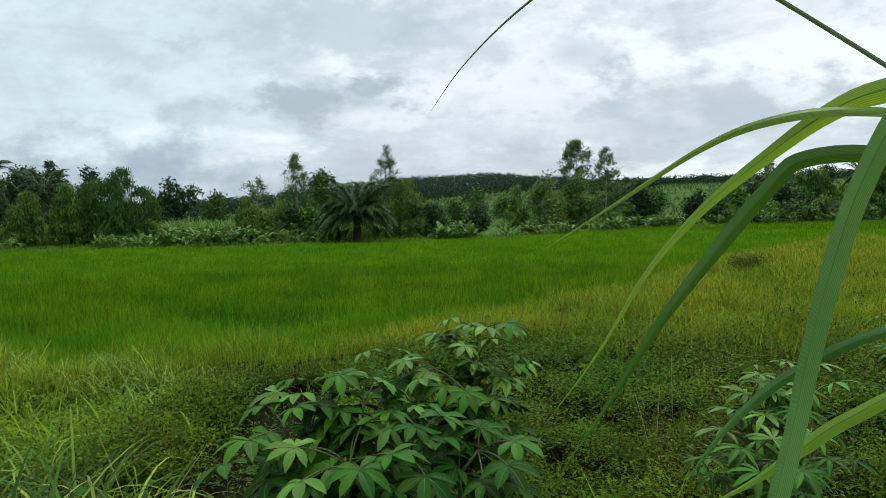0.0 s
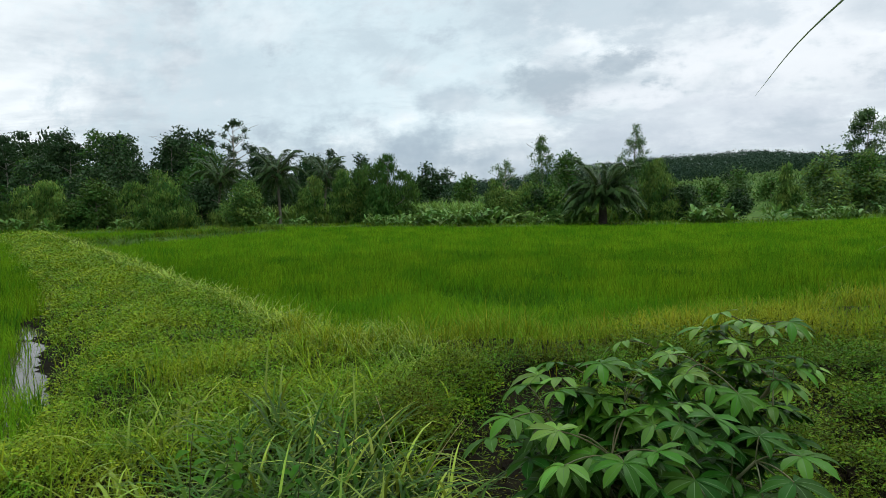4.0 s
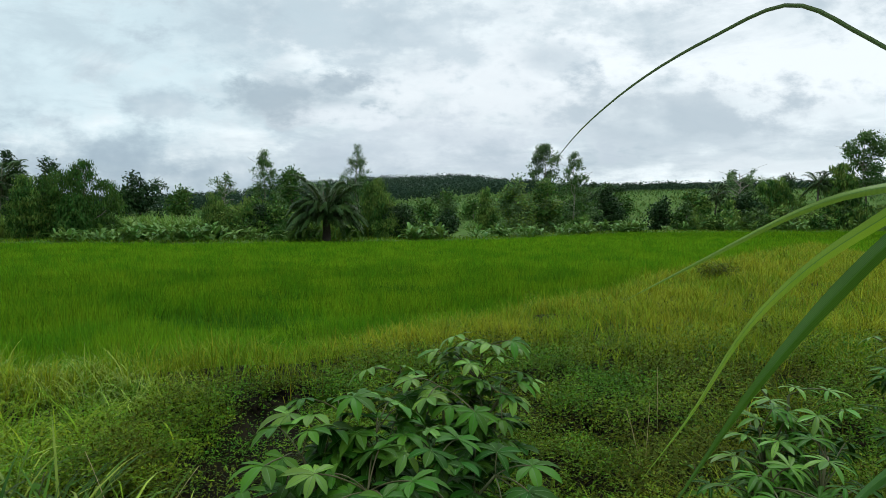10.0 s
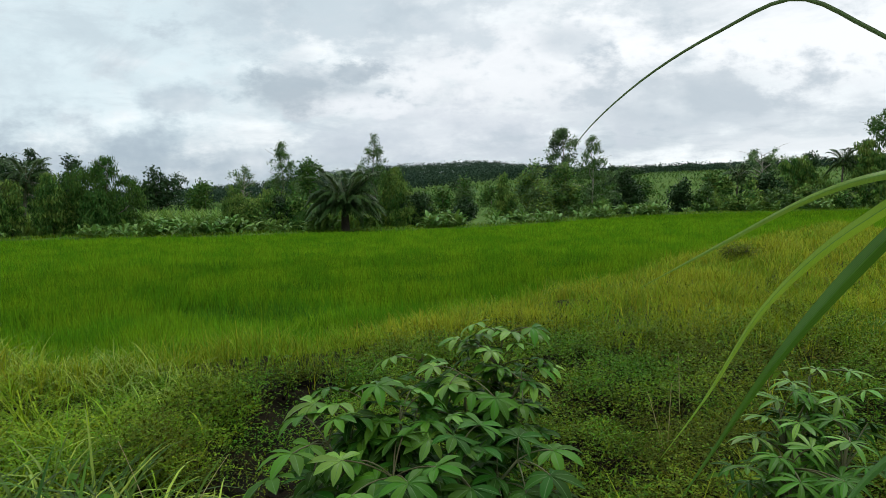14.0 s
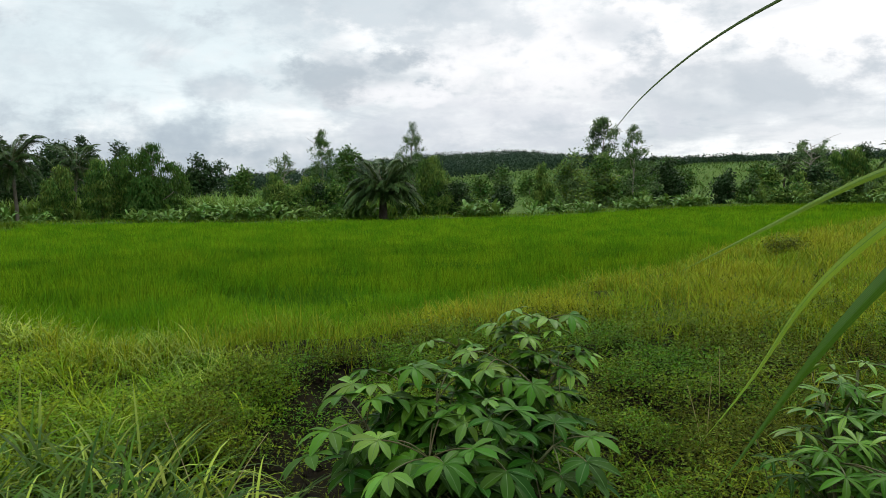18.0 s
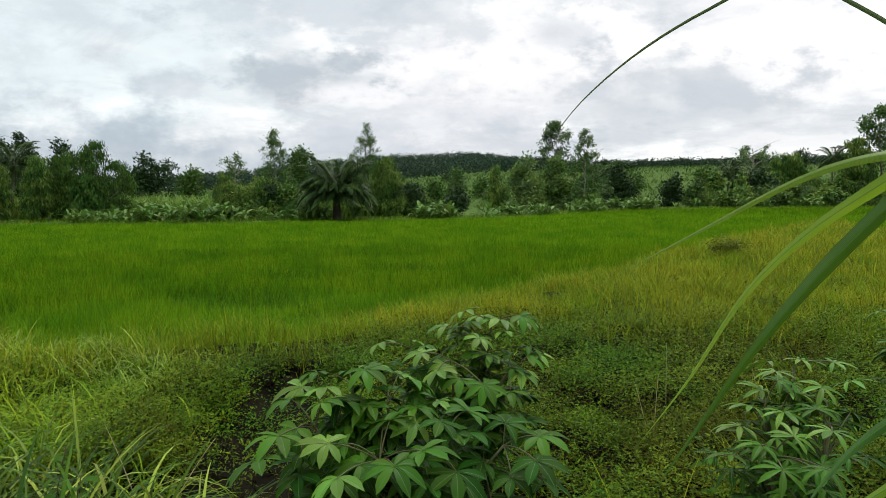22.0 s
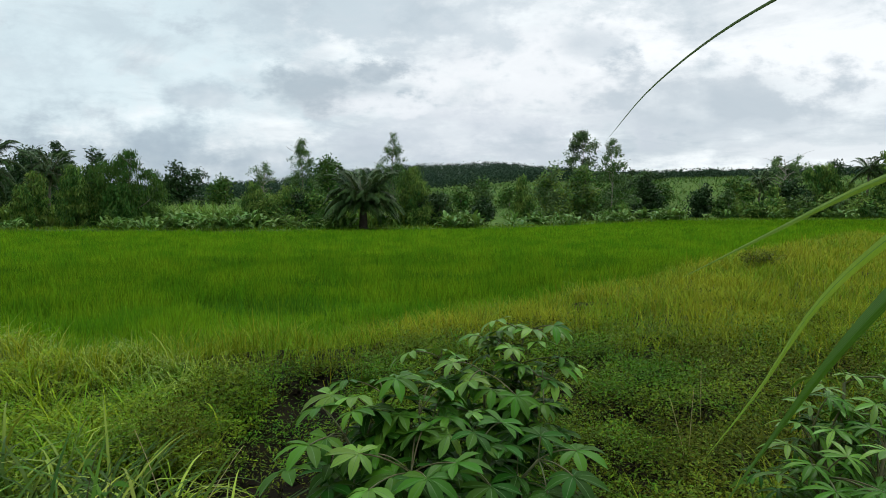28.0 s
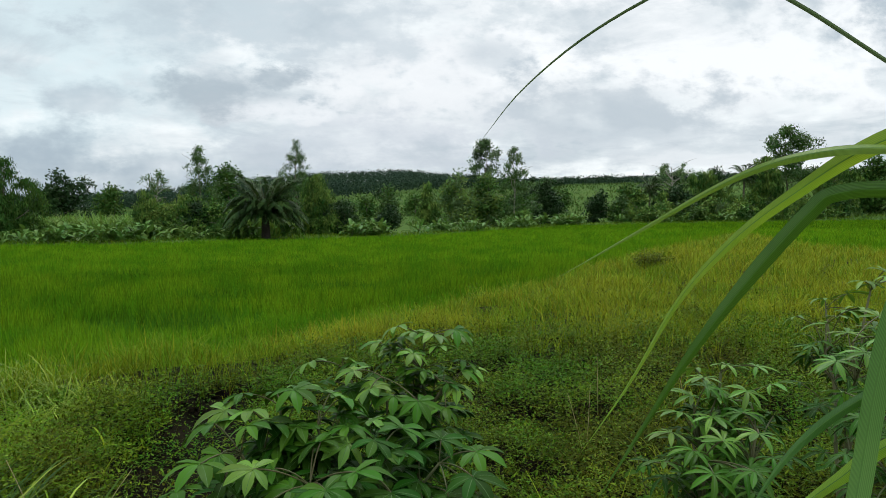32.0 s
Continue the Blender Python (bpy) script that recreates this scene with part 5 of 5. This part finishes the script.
        T("tree", d * math.sin(az), d * math.cos(az), r.uniform(2.2, 5.0), r.uniform(3.0, 7.5), (mid, grey, dark)[r.randrange(3)], "small green tree on the far field", style="broad", seed=400 + i, group="field trees")
    make_palm("oil_palm", -6.65, 50.3, 1.95, 0.32, 58, 3.4, "young oil palm with a stout dark trunk", True, seed=1)
    make_palm("coconut_palm", -46.5, 54, 4.5, 0.16, 36, 3.4, "coconut palm with drooping fronds", False, (0.5, 0), 2)
    make_palm("coconut_palm", -39.5, 55, 4.9, 0.16, 36, 3.5, "coconut palm with drooping fronds", False, (-0.3, 0), 3)
    make_palm("coconut_palm", -38.0, 61, 4.9, 0.15, 32, 3.2, "coconut palm with drooping fronds", False, (0.4, 0), 4)
    make_palm("coconut_palm", 47.4, 99, 5.0, 0.16, 30, 2.8, "coconut palm among bushes", False, (0.2, 0), 5)
    make_palm("coconut_palm", 60.6, 94, 6.6, 0.16, 30, 2.8, "coconut palm among bushes", False, (0.2, 0), 6)


def build_bananas():
    kinds = [np_mesh("leaf", *banana_leaf(40 + i), M["banana"]) for i in range(9)]
    r = random.Random(5)
    for i in range(290):
        x = r.uniform(-58, 88) if i > 190 else r.uniform(-27, 30)
        while not -27 < x < -13 and float(noise_field(np.array(x * 0.42), np.array(0.9))) < r.uniform(-0.3, 0.5):
            x = r.uniform(-58, 88) if i > 190 else r.uniform(-27, 30)
        y = float(np.interp(x, FAR_X, FAR_Y)) + r.uniform(0.6, 8.5 if -27 < x < -13 else 3.5)
        if abs(x + 6.65) < 1.3 and y < 52.5:
            continue
        base = new("banana_plant")
        base.matrix_world = Matrix.Translation((x, y, float(ground_z(x, y)) - 0.03)) @ pose(0, 0, 0, 0, 0, r.uniform(0, 360)) @ Matrix.Scale(r.uniform(0.6, 1.1) * (1.3 if x > 20 else 1.1 if -27 < x < -14 else 1), 4)
        tagged(base, "young banana plant with pale broad leaves", "banana plant", "banana plants along the paddy edge")
        for k in range(12):
            m = Matrix.Translation((r.gauss(0, 0.38), r.gauss(0, 0.3), r.uniform(0.0, 0.75))) @ pose(0, 0, 0, r.uniform(-15, 15), 0, k * 137 + r.uniform(-20, 20))
            part("leaf", kinds[r.randrange(9)], base, place=m)


build_rice()
build_water()
build_bank()
build_fringe()
build_trees()
build_bananas()
build_hill()
build_cane_field()
build_cane()
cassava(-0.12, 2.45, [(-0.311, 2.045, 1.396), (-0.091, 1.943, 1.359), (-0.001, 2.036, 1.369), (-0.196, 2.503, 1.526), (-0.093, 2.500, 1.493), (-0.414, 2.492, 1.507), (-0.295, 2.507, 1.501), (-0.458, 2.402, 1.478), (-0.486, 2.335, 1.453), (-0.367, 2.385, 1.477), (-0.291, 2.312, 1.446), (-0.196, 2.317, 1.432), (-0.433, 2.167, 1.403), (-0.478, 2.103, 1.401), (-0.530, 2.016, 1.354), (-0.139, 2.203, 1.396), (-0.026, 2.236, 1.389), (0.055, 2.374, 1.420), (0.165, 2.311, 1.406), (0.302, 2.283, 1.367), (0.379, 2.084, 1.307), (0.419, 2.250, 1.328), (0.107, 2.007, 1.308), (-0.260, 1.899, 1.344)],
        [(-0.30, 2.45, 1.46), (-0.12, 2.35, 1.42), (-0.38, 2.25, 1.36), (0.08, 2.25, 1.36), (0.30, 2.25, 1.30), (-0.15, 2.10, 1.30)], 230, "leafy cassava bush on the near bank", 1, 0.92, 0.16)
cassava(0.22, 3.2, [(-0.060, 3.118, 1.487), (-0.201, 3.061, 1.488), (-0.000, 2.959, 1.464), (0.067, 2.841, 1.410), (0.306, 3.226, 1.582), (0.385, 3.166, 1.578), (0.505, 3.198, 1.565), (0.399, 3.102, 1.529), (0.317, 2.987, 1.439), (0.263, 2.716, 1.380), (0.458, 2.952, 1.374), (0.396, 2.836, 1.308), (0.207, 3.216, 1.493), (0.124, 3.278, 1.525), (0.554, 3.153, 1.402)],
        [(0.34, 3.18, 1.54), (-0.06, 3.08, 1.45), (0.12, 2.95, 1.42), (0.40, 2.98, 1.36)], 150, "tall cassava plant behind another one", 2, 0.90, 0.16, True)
cassava(1.36, 2.3, [(1.392, 2.508, 1.518), (1.469, 2.414, 1.553), (1.561, 2.356, 1.556), (1.295, 2.365, 1.449), (1.349, 2.278, 1.461), (1.442, 2.233, 1.499), (1.209, 2.281, 1.414), (1.278, 2.187, 1.425), (1.146, 2.235, 1.358), (1.366, 2.141, 1.449), (1.045, 2.089, 1.313), (1.133, 2.061, 1.356), (1.222, 2.026, 1.397), (1.318, 1.979, 1.432), (1.131, 1.928, 1.329), (1.209, 1.834, 1.370), (1.542, 2.234, 1.517)],
        [(1.45, 2.40, 1.50), (1.25, 2.25, 1.40), (1.38, 2.10, 1.40), (1.16, 2.05, 1.33)], 190, "pale green cassava bush beside tall grass", 3, 0.78, 0.15, True, True)
cassava(2.35, 2.85, [(2.065, 2.549, 1.510), (2.149, 2.490, 1.556), (2.301, 2.767, 1.584), (2.474, 2.904, 1.679), (2.657, 3.026, 1.773), (2.696, 2.999, 1.847), (2.461, 3.036, 1.616), (2.378, 3.092, 1.565), (2.438, 3.303, 1.574), (2.614, 3.310, 1.663), (2.400, 2.699, 1.672), (2.200, 2.460, 1.621), (2.699, 3.246, 1.700)],
        [(2.64, 3.02, 1.76), (2.42, 3.05, 1.58), (2.2, 2.6, 1.54), (2.6, 3.25, 1.6)], 70, "tall cassava bush at the edge of the bank", 4, 0.9, 0.15, True, True)
cassava(2.0, 2.1, [(1.8, 2.1, 1.42), (1.95, 2.0, 1.5), (2.1, 2.2, 1.5), (1.9, 2.3, 1.45), (2.2, 2.0, 1.45), (1.75, 1.9, 1.38)], [(1.9, 2.1, 1.42), (2.1, 2.1, 1.45)], 60, "pale green cassava bush beside tall grass", 5, 0.85, 0.15, True, True)
for tx, ty, n, h in ((-1.75, 2.75, 37, 0.82), (-1.45, 2.55, 40, 0.82), (-1.2, 2.4, 37, 0.78), (-1.6, 2.3, 40, 0.78), (-1.95, 2.5, 32, 0.74), (-1.3, 2.75, 32, 0.78), (-1.1, 2.05, 30, 0.66), (-1.4, 2.0, 35, 0.7), (-1.75, 2.0, 32, 0.66), (-2.1, 2.2, 30, 0.66), (-1.0, 2.6, 22, 0.7), (-2.15, 2.9, 30, 0.74), (-2.0, 3.2, 27, 0.7), (-1.15, 1.7, 25, 0.6), (-1.6, 3.1, 25, 0.74), (-2.3, 3.4, 30, 0.7), (-1.85, 3.4, 30, 0.72), (-2.65, 3.6, 27, 0.66), (-2.6, 3.0, 25, 0.66)):
    grass_tuft(tx, ty, 2 * n, h, 0.020, 0.15, M["shaded_clump_grass"], "clump of broad green grass blades, coloured dark as in shade")
for tx, ty, n, h in ((-1.2, 2.45, 34, 0.85), (-1.05, 2.2, 32, 0.8), (-1.5, 2.7, 36, 0.9), (-1.7, 2.3, 34, 0.85), (-1.35, 2.15, 34, 0.8), (-2.1, 2.8, 34, 0.85), (-1.7, 3.3, 34, 0.85), (-2.3, 3.5, 34, 0.8), (-2.7, 3.9, 30, 0.75), (-1.0, 2.75, 26, 0.75), (-1.45, 3.1, 30, 0.8), (-1.95, 2.1, 30, 0.75), (-0.9, 1.9, 22, 0.65), (-3.3, 3.3, 36, 0.6), (-3.6, 3.9, 36, 0.6), (-3.0, 2.7, 34, 0.6), (-4.1, 4.1, 32, 0.55), (-2.5, 2.2, 30, 0.6)):
    grass_tuft(tx, ty, n, h, 0.017, 0.13, M["arch_grass"], "tuft of long pale green arching grass blades", 1.05)
for tx, ty, n, h in ((-3.5, 5.5, 70, 0.62), (-3.1, 5.0, 70, 0.6), (-2.75, 4.6, 70, 0.6), (-3.9, 5.9, 60, 0.6), (-2.2, 4.6, 70, 0.55), (-1.9, 3.9, 90, 0.5), (-2.5, 4.1, 80, 0.5), (-1.5, 3.4, 80, 0.45), (-2.9, 3.2, 60, 0.34), (-2.4, 4.1, 80, 0.38)):
    grass_tuft(tx, ty, n, h, 0.012, 0.16, M["lush_grass"], "bright green grass tuft on the bank")
for tx, ty, n, h in ((0.95, 2.1, 24, 0.8), (1.05, 2.6, 20, 0.7), (0.75, 1.9, 22, 0.55), (1.7, 3.3, 60, 0.6), (2.3, 4.4, 80, 0.6), (3.0, 5.0, 80, 0.6), (1.6, 1.75, 40, 0.8)):
    grass_tuft(tx, ty, n, h, 0.009, 0.09, M["weed_grass"], "thin upright grass tuft beside cassava", 0.5)


def broad_herb(x, y, h, n, seed):
    """An upright herb with oval leaves in pairs up its stem."""
    r = np.random.default_rng(1500 + seed)
    base = new("broad_leaf_herb")
    base.location = (x, y, float(ground_z(x, y)) - 0.02)
    tagged(base, "dark green herb with oval leaves among grass", "herb", "broad-leaved herbs on the bank")
    u = np.linspace(0, 1, 6)
    line = np.stack([r.normal(0, 0.06) * u**2, r.normal(0, 0.06) * u**2, h * u], -1)
    part("stem", np_mesh("stem", *tube(line, 0.004 * (1 - 0.5 * u), 5), M["petiole"], smooth=True), base)
    for i in range(n):
        t = 0.25 + 0.75 * i / n
        at = np.array([np.interp(t, u, line[:, k]) for k in range(3)])
        m = Matrix.Translation(at) @ pose(0, 0, 0, 0, 0, i * 100 + r.uniform(-25, 25)) @ pose(0, 0, 0, r.uniform(-15, 15), r.uniform(-15, 25), 0) @ Matrix.Scale(r.uniform(0.7, 1.25) * (1.1 - 0.35 * t), 4)
        part("leaf", OVAL[int(r.integers(0, 3))], base, place=m)


def oval_leaf(seed):
    r = np.random.default_rng(seed)
    L = 0.085
    u = np.array([0, 0.12, 0.3, 0.5, 0.72, 0.9, 1.0])
    w = L * np.array([0.02, 0.14, 0.27, 0.30, 0.22, 0.09, 0.005])
    z = L * (0.25 * u - r.uniform(0.3, 0.6) * u**2)
    mid = np.stack([L * (u + 0.15), 0 * u, z], -1)
    s = np.array([0, 1.0, 0])
    lift = np.array([0, 0, 1.0]) * (0.35 * w)[:, None]
    v = np.stack([mid + s * w[:, None] + lift, mid, mid - s * w[:, None] + lift], 1).reshape(-1, 3)
    b = np.arange(6)[:, None] * 3
    return v, np.concatenate([b + [0, 1, 4, 3], b + [1, 2, 5, 4]])


OVAL = [np_mesh("leaf", *oval_leaf(70 + i), M["broad_herb"], smooth=True) for i in range(3)]
rh = random.Random(21)
for i in range(9):
    broad_herb(-1.95 + rh.gauss(0, 0.26), 2.6 + rh.gauss(0, 0.26), rh.uniform(0.45, 0.7), rh.randrange(12, 20), i)
for i in range(7):
    broad_herb(rh.uniform(1.1, 2.6), rh.uniform(1.5, 3.0), rh.uniform(0.35, 0.6), rh.randrange(10, 16), 40 + i)


def weed_clump(x, y, h, w, mats, label, seed):
    """A low bushy weed: a mound of small leaves on many thin stems."""
    r = np.random.default_rng(1700 + seed)
    base = new("weed_clump")
    base.location = (x, y, float(ground_z(x, y)) - 0.02)
    tagged(base, label, "weed", "weed clumps on the bank")
    u = np.linspace(0, 1, 5)
    tips = r.normal(0, 1, (34, 3)) * [w * 0.3, w * 0.3, 0.10 * h] + [0, 0, 0.82 * h]
    part("stem", np_mesh("stem", *join([tube(np.stack([t[0] * u, t[1] * u, t[2] * u**0.9], -1), 0.005 * (1 - 0.6 * u), 4) for t in tips]), M["petiole"]), base)["kind"] = "stuff"
    at = np.repeat(tips, 42, 0) * r.uniform(0.35, 1.08, (34 * 42, 1)) + r.normal(0, 0.04, (34 * 42, 3))
    d = unit(r.normal(0, 1, at.shape))
    v, f = leaves(at, r.uniform(0.05, 0.10, len(at)), unit(d * 0.6 + [0, 0, 1.0]), unit(r.normal(0, 1, at.shape) * [1, 1, 0.4]), 0.3)
    part("foliage", np_mesh("foliage", v, f, [M[m] for m in mats], r.integers(0, len(mats), len(f))), base)


for i, (x, y, h, w) in enumerate(((7.3, 15.5, 0.66, 0.8), (8.0, 16.2, 0.6, 0.6))):
    weed_clump(x, y, h, w, ("herb_brown", "dry_grass", "herb"), "brownish-green bushy weed in the yellow grass", i)


def dry_stalk(ax, ay, bx, by, bz):
    """A leaning dry stalk."""
    base = new("dry_stalk")
    base.location = (ax, ay, float(ground_z(ax, ay)) - 0.02)
    tagged(base, "thin dry straw-coloured stalk leaning over the weeds", "stalk", "dry stalks on the bank")
    u = np.linspace(0, 1, 8)
    line = np.stack([(bx - ax) * u, (by - ay) * u, bz * (u - 0.12 * u**3)], -1)
    part("stalk", np_mesh("stalk", *tube(line, 0.004 * (1 - 0.7 * u), 5), M["straw"], smooth=True), base)


dry_stalk(-1.35, 2.9, -1.05, 3.2, 0.62)
dry_stalk(-1.45, 3.3, -1.75, 3.5, 0.6)
dry_stalk(1.55, 4.2, 1.62, 4.3, 0.65)
dry_stalk(1.95, 5.0, 1.98, 5.1, 0.62)
dry_stalk(1.5, 4.0, 1.42, 4.2, 0.6)
dry_stalk(2.2, 3.9, 2.12, 4.0, 0.7)


def build_turf():
    """A closer sward over the trodden bank round the standing place."""
    x, y = scatter(42000, -8, 11, -6, 2.4)
    k = (land_edge(x, y) > 0.2) & ((np.hypot(x, y) > 2.4) | (y < 0.6))
    stand("bank_turf", x[k], y[k], 0.14, 0.014, 0.4, 0.7, M["lush_grass"], 3, "short green grass covering the bank", "grass")


build_turf()
